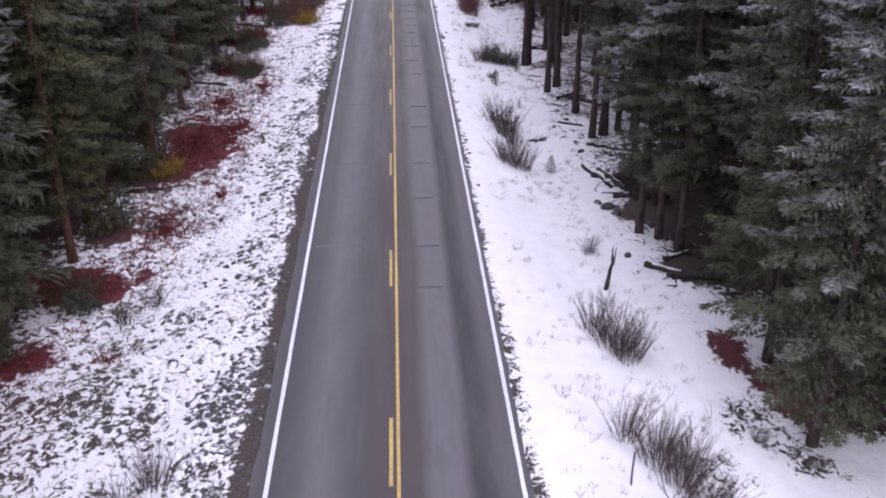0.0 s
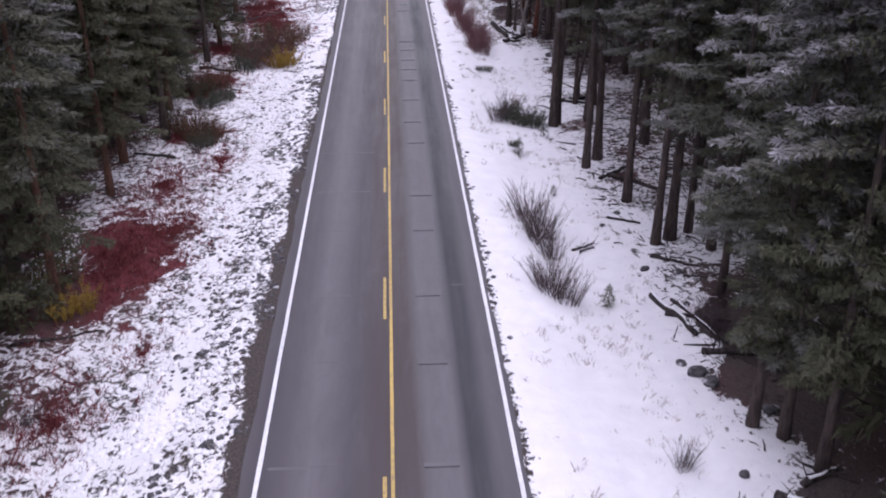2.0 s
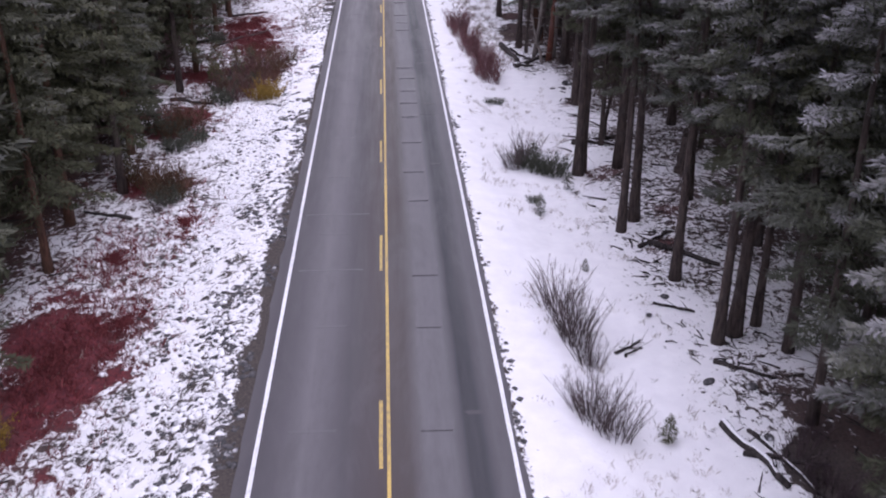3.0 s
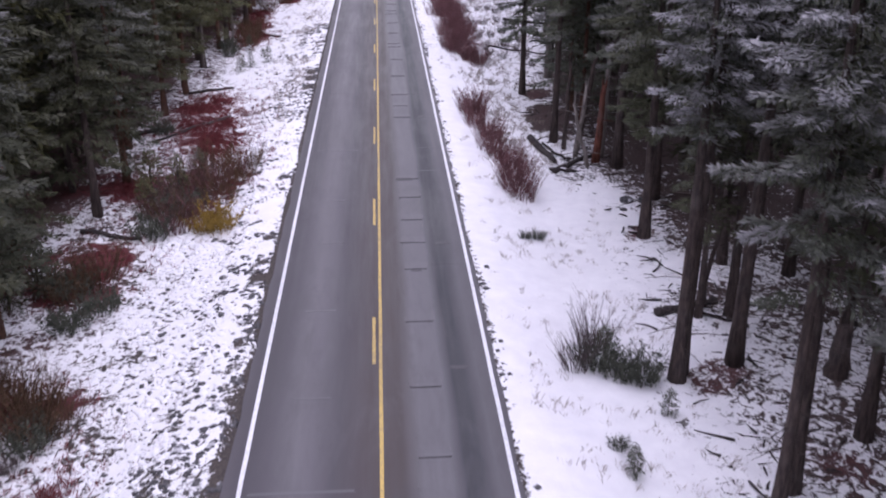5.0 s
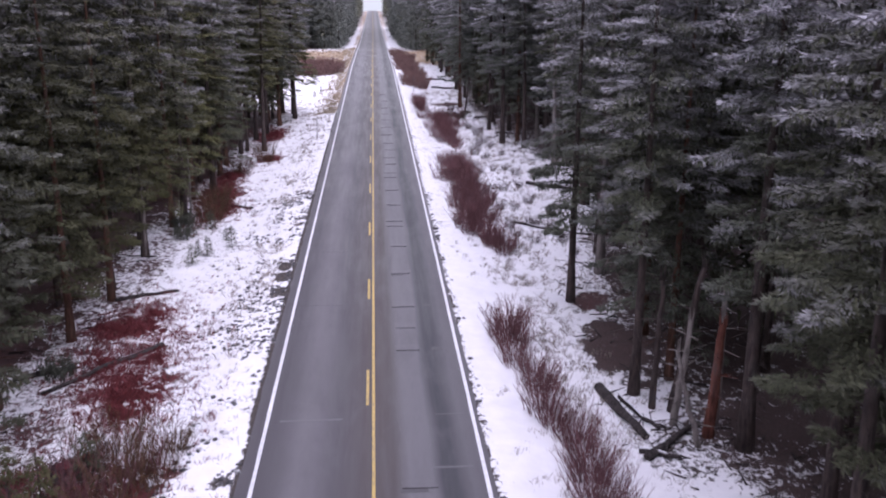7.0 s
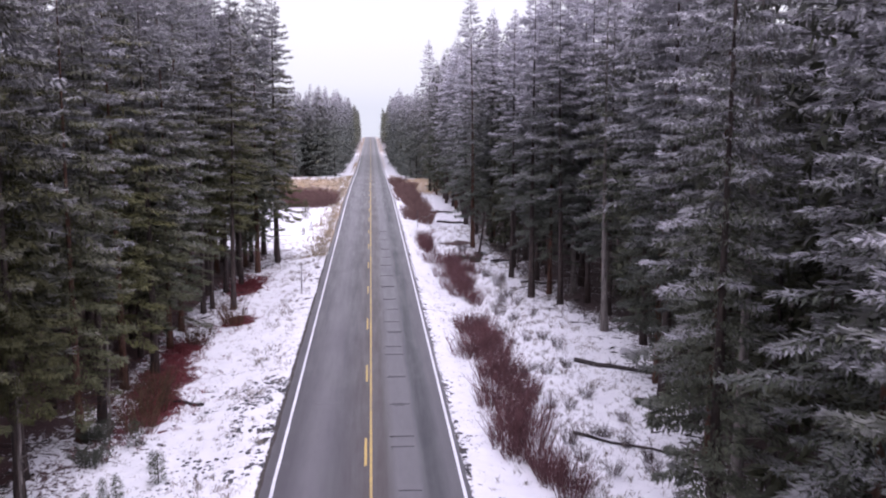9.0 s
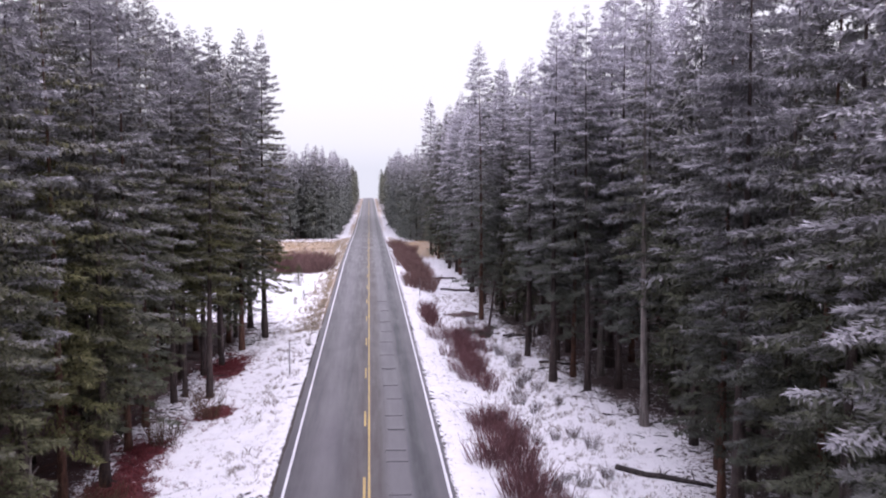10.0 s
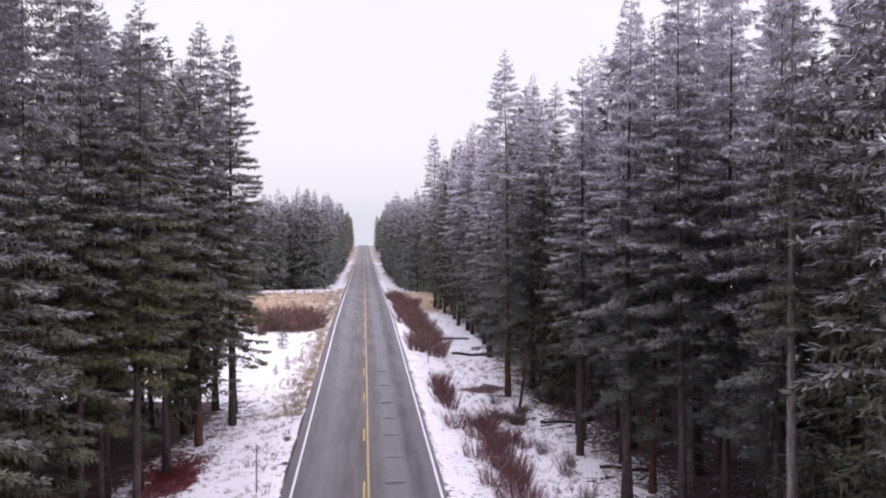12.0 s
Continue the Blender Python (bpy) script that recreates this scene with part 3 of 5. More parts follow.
# ---- conifers ----
def conifer_crown(build, rng, height, radius, base, blades, blade, width, lean=(0, 0), at=(0, 0, 0), gap=0.55, top=5.6, thin=0.0):
    """Tiers of flat drooping boughs under a thin spire; each bough is a shelf of short needle sprays with a dark hanging fringe."""
    tiers, z = [], height - 0.15
    while z > base:
        tiers.append(z)
        z -= gap * rng.uniform(0.7, 1.3) * (0.36 + 0.64 * min(1.0, (height - z) / (1.5 * top)))
    tiers = np.array(tiers)
    per = rng.integers(4, 7, len(tiers))
    tier = np.repeat(np.arange(len(tiers)), per)
    order = np.concatenate([np.arange(n) / n for n in per])
    az = 2 * math.pi * order + rng.uniform(0, 6.28, len(tiers))[tier] + rng.normal(0, 0.3, len(tier))
    kept = rng.random(len(tier)) > thin + 0.25 * (tiers[tier] < base + 0.12 * (height - base))
    tier, az = tier[kept], az[kept]
    count = len(tier)
    z0 = tiers[tier] + rng.normal(0, 0.22 * gap, count)
    down = np.clip(height - z0, 0.05, None)
    u = np.clip((z0 - base) / (height - base), 0, 1)
    swell = 1 + 0.15 * np.sin(az + z0 * 0.5 + rng.uniform(0, 6)) + 0.11 * np.sin(2 * az - z0 * 0.9 + rng.uniform(0, 6))
    full = (1 - np.exp(-down / top)) * down / (down + 0.07 * top) * (0.74 + 0.26 * smooth01(u * 3.0))
    length = radius * full * rng.uniform(0.66, 1.1, count) * rng.uniform(0.78, 1.14, len(tiers))[tier] * swell + 0.02 * top
    length *= np.where(rng.random(count) < 0.07, 1.25, 1.0)
    elev = np.radians(-15 + 16 * np.exp(-down / top) + 20 * np.exp(-down / (0.25 * top)) + rng.normal(0, 6, count))
    droop = 0.20 * (1 - np.exp(-down / (1.4 * top)))
    mood = rng.normal(0, 0.15, count)
    share = length ** 1.2
    b = np.repeat(np.arange(count), np.maximum(3, np.round(blades * share / share.sum()).astype(int)))
    n = len(b)
    L, ca, sa = length[b], np.cos(az[b]), np.sin(az[b])
    s = 0.08 + 0.92 * rng.random(n) ** 0.56
    half = 0.30 * L * (1.03 - s) ** 0.75 * np.clip(s * 6, 0.3, 1) + 0.1 * blade
    t = rng.uniform(-1, 1, n)
    out = s * L * np.cos(elev[b])
    rise = L * (s * np.sin(elev[b]) - droop[b] * s * s + 0.15 * s ** 3) - 0.30 * np.abs(t) * half + rng.normal(0, 0.11 * blade, n)
    p = np.stack([lean[0] * z0[b] / height + ca * out - sa * t * half, lean[1] * z0[b] / height + sa * out + ca * t * half, z0[b] + rise], 1)
    hang = rng.random(n) < 0.28
    ang = az[b] + 1.2 * t + rng.normal(0, 0.32, n)
    pitch = np.where(hang, np.radians(rng.uniform(-78, -32, n)), np.radians(rng.normal(-6, 15, n))) + 0.4 * np.exp(-down[b] / (0.15 * top))
    tl = blade * rng.uniform(0.6, 1.35, n) * np.clip(0.45 + 2.4 * L / radius, 0.5, 1.1)
    d = np.stack([np.cos(ang) * np.cos(pitch), np.sin(ang) * np.cos(pitch), np.sin(pitch)], 1) * tl[:, None]
    q = np.stack([-np.sin(ang), np.cos(ang), rng.normal(0, 0.4, n)], 1) * (0.5 * width * rng.uniform(0.7, 1.3, n) * np.clip(tl / blade, 0.5, 1.1))[:, None]
    tri = np.stack([p + q + 0.18 * d, p - q + 0.05 * d, p + d], 1)
    rime_tone = np.where(hang, 0.02 + 0.2 * s, 0.28 + 0.55 * s) + mood[b]
    build.tips.append(np.stack([rime_tone, rime_tone, rime_tone + 0.26], 1).ravel())
    build.add(tri.reshape(-1, 3) + np.asarray(at), np.arange(3 * n).reshape(-1, 3))


def conifer_trunk(build, rng, height, thick, base, lean=(0, 0), at=(0, 0, 0), sides=8, dead=26):
    t = np.linspace(0, 1, 12)
    pts = np.stack([lean[0] * t + 0.05 * np.sin(t * 5 + rng.uniform(0, 6)), lean[1] * t + 0.05 * np.sin(t * 4), t * height * 0.985 - 0.25], 1) + np.asarray(at)
    rad = thick * (1 - t) ** 1.35 + 0.015
    rad[0] *= 1.35
    build.tube(pts, rad, sides)
    for _ in range(dead):
        h = rng.uniform(1.2, base + 2.5)
        a, l = rng.uniform(0, 2 * math.pi), rng.uniform(0.5, 1.6)
        c = np.array([lean[0] * h / height, lean[1] * h / height, h]) + np.asarray(at)
        e = c + np.array([math.cos(a) * l, math.sin(a) * l, rng.uniform(-0.35, 0.1) * l])
        build.tube([c, (c + e) / 2 + np.array([0, 0, 0.06]), e], [0.022, 0.014, 0.006], 4, False)


def conifer(seed, height, radius, base, thick, blades, blade, width, needles, lean=(0, 0), bark=None, dead=26, thin=0.0, top=7.0, gap=0.55):
    """One tree at the origin: an Empty with trunk and crown."""
    rng = np.random.default_rng(seed)
    tree = new("conifer")
    b = Build()
    conifer_trunk(b, rng, height, thick, base, lean, dead=dead)
    part("trunk", b.mesh("trunk", bark or BARK), tree)
    c = Build()
    conifer_crown(c, rng, height, radius, base, blades, blade, width, lean, thin=thin, top=top, gap=gap)
    part("crown", c.mesh("crown", needles), tree)
    return tree


TREE_LABELS = ["tall dark conifer with rime-grey upper branches at the forest edge", "slender frosted spruce with drooping green branches", "old conifer with bare lower trunk and frosted crown"]
# fine trees for the front rows, plainer ones for behind
FINE = [conifer(21, 25.5, 3.1, 3.8, 0.20, 33800, 0.216, 0.067, NEEDLES[0], top=8.0, thin=0.08, gap=0.62),
        conifer(22, 24.5, 3.0, 3.4, 0.18, 32400, 0.216, 0.067, NEEDLES[1], (0.3, 0.1), RED_BARK, top=6.8),
        conifer(23, 26.0, 3.3, 5.4, 0.26, 33800, 0.224, 0.068, NEEDLES[2], top=8.8, gap=0.74, thin=0.12),
        conifer(24, 23.5, 2.8, 2.4, 0.16, 32400, 0.208, 0.065, NEEDLES[1], bark=RED_BARK, top=6.5),
        conifer(25, 25.0, 2.8, 6.6, 0.19, 28400, 0.216, 0.066, NEEDLES[0], (-0.3, 0.2), top=7.8, thin=0.14, gap=0.66),
        conifer(26, 22.0, 2.5, 5.4, 0.15, 25600, 0.208, 0.065, NEEDLES[2], (0.2, -0.3), top=6.2, gap=0.5),
        conifer(27, 24.0, 2.7, 4.0, 0.17, 31100, 0.208, 0.065, NEEDLES[2], (0.1, 0.2), top=7.5, thin=0.08),
        conifer(28, 23.0, 2.9, 2.0, 0.15, 33800, 0.208, 0.065, NEEDLES[2], top=7.0)]
PLAIN = [conifer(31, 25.0, 3.0, 4.4, 0.19, 7600, 0.46, 0.15, NEEDLES[0], dead=8), conifer(32, 23.5, 2.8, 6.0, 0.17, 7200, 0.46, 0.15, NEEDLES[1], dead=8),
         conifer(33, 26.0, 3.1, 6.8, 0.21, 7600, 0.46, 0.15, NEEDLES[2], dead=8, top=8.2), conifer(34, 20.5, 2.6, 2.6, 0.15, 7000, 0.46, 0.15, NEEDLES[1], dead=8, top=6.2)]
OPEN_TREES = [conifer(41, 24.0, 2.3, 9.5, 0.22, 14200, 0.232, 0.065, NEEDLES[2], (0.3, 0), PALE_BARK, 40, 0.2), conifer(42, 22.0, 2.1, 8.0, 0.19, 13500, 0.232, 0.065, NEEDLES[0], (-0.3, 0.2), PALE_BARK, 46, 0.25),
              conifer(43, 24.5, 2.3, 9.6, 0.24, 14900, 0.232, 0.065, NEEDLES[2], (0.5, -0.2), BARK, 46, 0.1)]


placed, prototypes_used = [], set()


def plant(proto, x, y, turn, size=1.0, label=None, group="roadside forest"):
    """The first tree of a kind is moved into place, the others are copies."""
    size *= 1.0 + 0.025 * (y > 118)
    girth = size * (0.94 + 0.16 * abs(math.sin(7.3 * x + 3.1 * y)))
    m = Matrix.LocRotScale((x, y, gz(x, y) - 0.05), Euler((0, 0, turn)), (girth, girth, size))
    if proto.name in prototypes_used:
        ob = copy_thing(proto, m)
        ob.scale = (girth, girth, size)
    else:
        prototypes_used.add(proto.name)
        ob = proto
        ob.matrix_basis = m
    # crown colour by place: darker copies imitate shade, paler ones light and haze
    rime_tone = (2, 3, 2, 3, 4)[int(np.searchsorted((80, 114, 131, 144), y))] if x > 0 else (0, 0, 1)[int(np.searchsorted((74, 120), y))]
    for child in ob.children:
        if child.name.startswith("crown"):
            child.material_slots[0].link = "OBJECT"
            child.material_slots[0].material = CROWN_SETS[rime_tone][child.data.materials[0].name]
    tagged(ob, label or TREE_LABELS[0], "tree", group)
    placed.append((x, y))
    return ob


# trunks at the forest edge, stretch by stretch: x, y, kind (F fine, O open), size
RIGHT_NEAR = [
    (13.2, 20.3, "F7", 0.95), (13.4, 25.1, "F7", 1.0), (14.9, 29.2, "F7", 1.05), (14.8, 21.4, "F7", 0.85), (12.6, 33.9, "F6", 0.95), (12.1, 35.6, "F6", 0.92), (11.4, 36.2, "F6", 0.9), (13.2, 39.5, "F2", 1.0),
    (13.0, 44.5, "F6", 0.95), (11.7, 49.5, "F4", 1.0), (12.5, 50.0, "O2", 0.95), (13.5, 50.6, "F5", 1.0), (13.9, 48.6, "F4", 0.9), (11.65, 54.5, "F4", 1.0), (10.5, 59.3, "F4", 0.98),
    (10.2, 66.9, "O2", 0.92), (9.9, 66.3, "O2", 0.9), (13.1, 70.4, "F4", 1.0), (12.0, 70.7, "F5", 0.8), (12.2, 67.3, "O2", 1.0), (14.4, 62.5, "O2", 0.95), (11.3, 60.3, "O2", 0.9),
    (12.05, 78.9, "F2", 0.95), (14.5, 75.5, "F4", 1.0)]
RIGHT_MIDDLE = [
    (13.8, 83.5, "F0", 1.0), (10.3, 92.8, "F4", 0.95), (13.0, 88.0, "F2", 1.02), (12.3, 94.5, "F3", 1.0), (10.1, 104.0, "F0", 0.98), (12.6, 99.5, "F1", 1.0), (12.6, 108.5, "O0", 1.0),
    (13.6, 113.0, "F2", 1.0), (14.9, 117.5, "F1", 1.0), (15.6, 121.4, "F0", 1.0), (15.4, 125.4, "F2", 1.0), (15.9, 128.5, "F3", 1.0), (17.4, 133.0, "F1", 1.0), (16.1, 141.4, "O0", 1.05),
    (17.5, 146.0, "F0", 1.0), (14.7, 150.0, "F4", 1.0), (13.1, 153.6, "F2", 0.97), (14.8, 154.8, "F1", 0.98), (16.9, 155.0, "O1", 1.1), (19.9, 153.4, "O1", 1.1), (21.4, 153.3, "O0", 1.1)]
RIGHT_FAR = [
    (12.8, 162.9, "F4", 0.93), (13.8, 167.8, "F5", 0.95), (14.6, 160.0, "F0", 0.93), (15.6, 172.0, "F2", 0.95), (11.3, 181.4, "F1", 1.09), (13.7, 184.5, "F5", 1.15),
    (14.3, 187.5, "F3", 1.05), (18.1, 195.0, "F1", 1.07), (13.0, 193.0, "F0", 0.9), (12.6, 203.0, "F2", 0.88), (13.2, 212.0, "F0", 0.9), (13.0, 222.0, "F1", 1.03), (12.2, 231.0, "F4", 0.92),
    (12.6, 240.0, "F0", 0.95), (12.0, 250.0, "F3", 1.0), (11.5, 262.5, "F5", 1.27)]
LEFT_NEAR = [
    (-14.6, 22.0, "F1", 0.85), (-14.4, 27.5, "F3", 0.9), (-14.0, 34.4, "F1", 0.95), (-14.5, 38.6, "F3", 0.97), (-12.8, 45.5, "F1", 0.98), (-14.6, 50.5, "F0", 1.0), (-13.6, 56.5, "F3", 1.0),
    (-14.2, 61.5, "F1", 1.0), (-12.7, 65.2, "F0", 0.95), (-13.6, 70.8, "F3", 1.02), (-14.6, 76.0, "F1", 1.0), (-13.2, 82.6, "F0", 0.95), (-13.0, 87.6, "F3", 1.0), (-14.2, 93.0, "F1", 1.0),
    (-13.6, 100.5, "F3", 0.98), (-13.4, 106.6, "F1", 1.0), (-13.8, 108.3, "F5", 1.0), (-13.4, 114.4, "F0", 0.97)]
LEFT_FAR = [
    (-13.2, 121.5, "F3", 1.0), (-13.0, 124.2, "F4", 0.95), (-13.4, 130.3, "F1", 1.0), (-12.4, 133.0, "F0", 0.97), (-12.6, 138.6, "F3", 1.02), (-12.2, 148.5, "F4", 0.95), (-11.9, 150.5, "F5", 0.98),
    (-10.2, 150.0, "F4", 0.93), (-13.0, 144.0, "F1", 1.0), (-13.2, 156.2, "F0", 0.96), (-11.9, 157.4, "F4", 0.97), (-11.0, 160.2, "F5", 1.06), (-10.4, 166.8, "F1", 1.05), (-9.1, 172.8, "F0", 1.02),
    (-9.6, 177.0, "F2", 0.92), (-12.0, 170.5, "F3", 1.02), (-11.0, 178.0, "F2", 0.95), (-13.5, 176.0, "F1", 1.0)]
SECOND_ROW = [
    (18.2, 158.0, "F2", 1.08), (17.0, 150.4, "F0", 1.08), (20.6, 160.0, "F1", 1.12), (22.6, 157.0, "F0", 1.1), (24.6, 162.0, "F2", 1.08), (19.2, 166.0, "F4", 1.1), (23.0, 168.0, "F1", 1.12),
    (26.0, 155.4, "F2", 1.1), (16.4, 164.0, "F0", 1.05), (21.0, 172.4, "F2", 1.05), (18.0, 178.4, "F0", 1.05), (26.4, 172.0, "F1", 1.1), (23.4, 150.0, "F4", 1.1), (27.5, 147.0, "F0", 1.1),
    (-15.5, 148.0, "F2", 1.05), (-17.2, 152.4, "F0", 1.08), (-15.4, 158.4, "F1", 1.1), (-18.6, 157.0, "F2", 1.08), (-16.0, 163.2, "F0", 1.05), (-20.2, 150.0, "F1", 1.15), (-14.2, 167.0, "F3", 1.1),
    (-17.2, 170.0, "F1", 1.08), (-16.0, 176.0, "F0", 1.0), (-15.6, 141.5, "F0", 1.08), (-17.6, 145.4, "F1", 1.15), (-20.0, 163.0, "F0", 1.08)]
EDGE_TREES = RIGHT_NEAR + RIGHT_MIDDLE + RIGHT_FAR + LEFT_NEAR + LEFT_FAR + SECOND_ROW
rng_trees = np.random.default_rng(77)
for tx, ty, kind, size in EDGE_TREES:
    proto = FINE[int(kind[1])] if kind[0] == "F" else OPEN_TREES[int(kind[1])]
    plant(proto, tx, ty, rng_trees.uniform(0, 6.28), size, TREE_LABELS[2] if kind in ("F4", "O0", "O1", "O2") else TREE_LABELS[int(kind[1]) % 2])

# the forest behind the edge: single trees first, the deeper part as one mass
deep = []
for _ in range(9000):
    side = 1 if rng_trees.random() < 0.5 else -1
    ty = rng_trees.uniform(2, 262) if side > 0 else rng_trees.uniform(2, 180)
    e = np.interp(ty, *(RIGHT_EDGE if side > 0 else LEFT_EDGE))
    tx = side * (e + 0.8 + abs(rng_trees.normal(0, 1)) * 9.0)
    depth = abs(tx) - e
    gap = 2.5 if depth < 6 else 3.4
    if (side > 0 and 52 < ty < 74 and depth < 4.5) or depth > 26 or any((tx - a) ** 2 + (ty - b) ** 2 < gap * gap for a, b in placed):
        continue
    if depth < 5.5 and len(placed) < 205:
        plant(PLAIN[int(rng_trees.integers(4))], tx, ty, rng_trees.uniform(0, 6.28), rng_trees.uniform(0.82, 1.02), TREE_LABELS[int(rng_trees.integers(2))])
    elif len(placed) < 262:
        plant(PLAIN[int(rng_trees.integers(4))], tx, ty, rng_trees.uniform(0, 6.28), rng_trees.uniform(0.8, 1.02), TREE_LABELS[int(rng_trees.integers(2))])
    else:
        deep.append((tx, ty))
        placed.append((tx, ty))


def wood_mass(name, spots, label, needles, blades, blade, width, sizes, seed, low=0.1, top=6.0, gap=0.8):
    rng = np.random.default_rng(seed)
    crown, trunks = Build(), Build()
    for x, y in spots:
        h = rng.uniform(*sizes)
        r = h * rng.uniform(0.105, 0.135)
        at = (x, y, gz(x, y) - 0.1)
        conifer_crown(crown, rng, h, r, h * low * rng.uniform(0.6, 1.4), blades, blade, width, at=at, top=top, gap=gap)
        trunks.tube(np.array([[x, y, at[2]], [x, y, at[2] + h * 0.2], [x, y, at[2] + h * 0.45]]), [h * 0.009, h * 0.007, 0.03], 6, False)
    mass = tagged(new(name), label, "forest", kind="stuff")
    part("crowns", crown.mesh("crowns", needles), mass)
    part("trunks", trunks.mesh("trunks", BARK), mass)
    return mass


wood_mass("forest_interior", deep[:210], "dark conifers deep inside the snowy forest", NEEDLES[1], 2300, 0.66, 0.24, (19, 26), 5)
outer = []
for _ in range(2600):
    side = 1 if rng_trees.random() < 0.5 else -1
    ty = rng_trees.uniform(-25, 262 if side > 0 else 180)
    tx = side * (np.interp(ty, *(RIGHT_EDGE if side > 0 else LEFT_EDGE)) + rng_trees.uniform(20, 52))
    if len(outer) < 150 and all((tx - a) ** 2 + (ty - b) ** 2 > 60 for a, b in outer):
        outer.append((tx, ty))
wood_mass("outer_forest", outer, "dense snowy conifers far back from the road", NEEDLES[2], 1300, 0.8, 0.32, (18, 25), 9)
far = []
rng_far = np.random.default_rng(8)
for _ in range(5000):
    side = 1 if rng_far.random() < 0.5 else -1
    ty = 264 + (rng_far.random() ** 1.6) * 520
    e = np.interp(ty, *(RIGHT_EDGE if side > 0 else LEFT_EDGE))
    tx = side * (e + 0.5 + abs(rng_far.normal(0, 1)) * 12)
    if abs(tx) - e > 34 or (side < 0 and ty < 320) or any((tx - a) ** 2 + (ty - b) ** 2 < 8 for a, b in far):
        continue
    far.append((tx, ty))
for _ in range(300):
    tx, ty = -rng_far.uniform(42, 75), rng_far.uniform(185, 330)
    if all((tx - a) ** 2 + (ty - b) ** 2 > 12 for a, b in far):
        far.append((tx, ty))
front = [(-x, 322 + abs(rng_far.normal(0, 3))) for x in np.arange(9.0, 50, 2.0)] + [(-x, 330 + abs(rng_far.normal(0, 3))) for x in np.arange(10.0, 44, 2.2)] + [(-np.interp(y, *LEFT_EDGE) - abs(rng_far.normal(0, 1.0)), y) for y in np.arange(326, 470, 3.2)]
front += [(np.interp(y, *RIGHT_EDGE) + abs(rng_far.normal(0, 1.0)), y) for y in np.arange(266, 470, 3.2)] + [(17 + abs(rng_far.normal(0, 2)), y) for y in np.arange(268, 310, 2.6)]
rest = [far[i] for i in rng_far.permutation(len(far))[:300]]
wood_mass("far_woods", front, "distant frosted conifers along the road, paled by painted haze", FAR_NEEDLES, 2600, 0.6, 0.26, (18, 24), 6, 0.03, 8.0, 0.7)
wood_mass("farthest_woods", rest, "rows of frosted conifers far down the road, paled by painted haze", FAR_NEEDLES, 1000, 1.0, 0.42, (18, 23.5), 7, 0.04, 8.0)


# ---- shrubs, saplings, logs, stones ----
def shrub_mesh(name, seed, stems, height, spread, material, length=1.0, leafy=0, thick=0.011):
    """A bush of thin arching stems with side twigs, and leaves where it has any."""
    rng = np.random.default_rng(seed)
    b = Build()
    for _ in range(stems):
        a = rng.uniform(0, 2 * math.pi)
        r = spread * 0.45 * math.sqrt(rng.random())
        base = np.array([math.cos(a) * r, math.sin(a) * r * length, -0.08])
        tilt = rng.uniform(0.05, 0.55) * (0.5 + r / max(spread, 0.1))
        aa = a + rng.normal(0, 0.5)
        h = height * rng.uniform(0.5, 1.05)
        d = np.array([math.cos(aa) * tilt, math.sin(aa) * tilt * length, 1.0])
        t = np.linspace(0, 1, 4)[:, None]
        pts = base + d * t * h + np.array([math.cos(aa), math.sin(aa), -0.25]) * (t ** 2) * h * 0.16
        b.tube(pts, thick * np.array([1.25, 1.0, 0.75, 0.35]) * rng.uniform(0.7, 1.3), 3, False)
        for _ in range(5):
            k = rng.uniform(0.25, 0.95)
            p = base + d * k * h + np.array([math.cos(aa), math.sin(aa), -0.25]) * k * k * h * 0.16
            q = aa + rng.normal(0, 1.1)
            l = h * rng.uniform(0.14, 0.34)
            e = p + np.array([math.cos(q) * 0.62, math.sin(q) * 0.62, 0.72]) * l
            sw = np.array([math.sin(q), -math.cos(q), 0.2]) * thick * 0.62
            b.add([p - sw, p + sw, e + sw * 0.35, e - sw * 0.35], [[0, 1, 2, 3]])
            e2 = p + (e - p) * 0.5 + np.array([math.cos(q + 0.9) * 0.5, math.sin(q + 0.9) * 0.5, 0.7]) * l * 0.55
            m = p + (e - p) * 0.45
            b.add([m - sw * 0.6, m + sw * 0.6, e2 + sw * 0.3, e2 - sw * 0.3], [[0, 1, 2, 3]])
            for _ in range(max(0, leafy - 2)):
                c = p + (e - p) * rng.uniform(0.1, 1.0) + rng.normal(0, 0.05, 3)
                u, w = rng.normal(0, 1, 3), rng.normal(0, 1, 3)
                u, w = u / np.linalg.norm(u) * 0.06, w / np.linalg.norm(w) * 0.03
                b.add([c - u, c + w, c + u, c - w], [[0, 1, 2, 3]])
    return b.mesh(name, material)


WILLOW_RED = [shrub_mesh("stems", 50 + i, 74, 1.45, 1.35, RED_TWIGS, 1.2, 0, 0.012) for i in range(4)]
WILLOW_GREY = [shrub_mesh("stems", 60 + i, 62, 1.45, 1.05, GREY_TWIGS, 1.0, 0, 0.010) for i in range(3)]
FAR_BRUSH = [shrub_mesh("stems", 55 + i, 85, 1.45, 1.5, HAZY_TAN_TWIGS, 1.2, 0, 0.018) for i in range(4)]
PURPLE_BRUSH = [shrub_mesh("stems", 65 + i, 75, 1.15, 1.5, PURPLE_TWIGS, 1.1) for i in range(3)]
BRUSH_BROWN = [shrub_mesh("stems", 70 + i, 70, 1.9, 1.7, BROWN_TWIGS, 1.1, 3) for i in range(3)]
YELLOW_BUSH = [shrub_mesh("stems", 80 + i, 45, 1.35, 1.2, YELLOW_LEAVES, 1.0, 7) for i in range(2)]
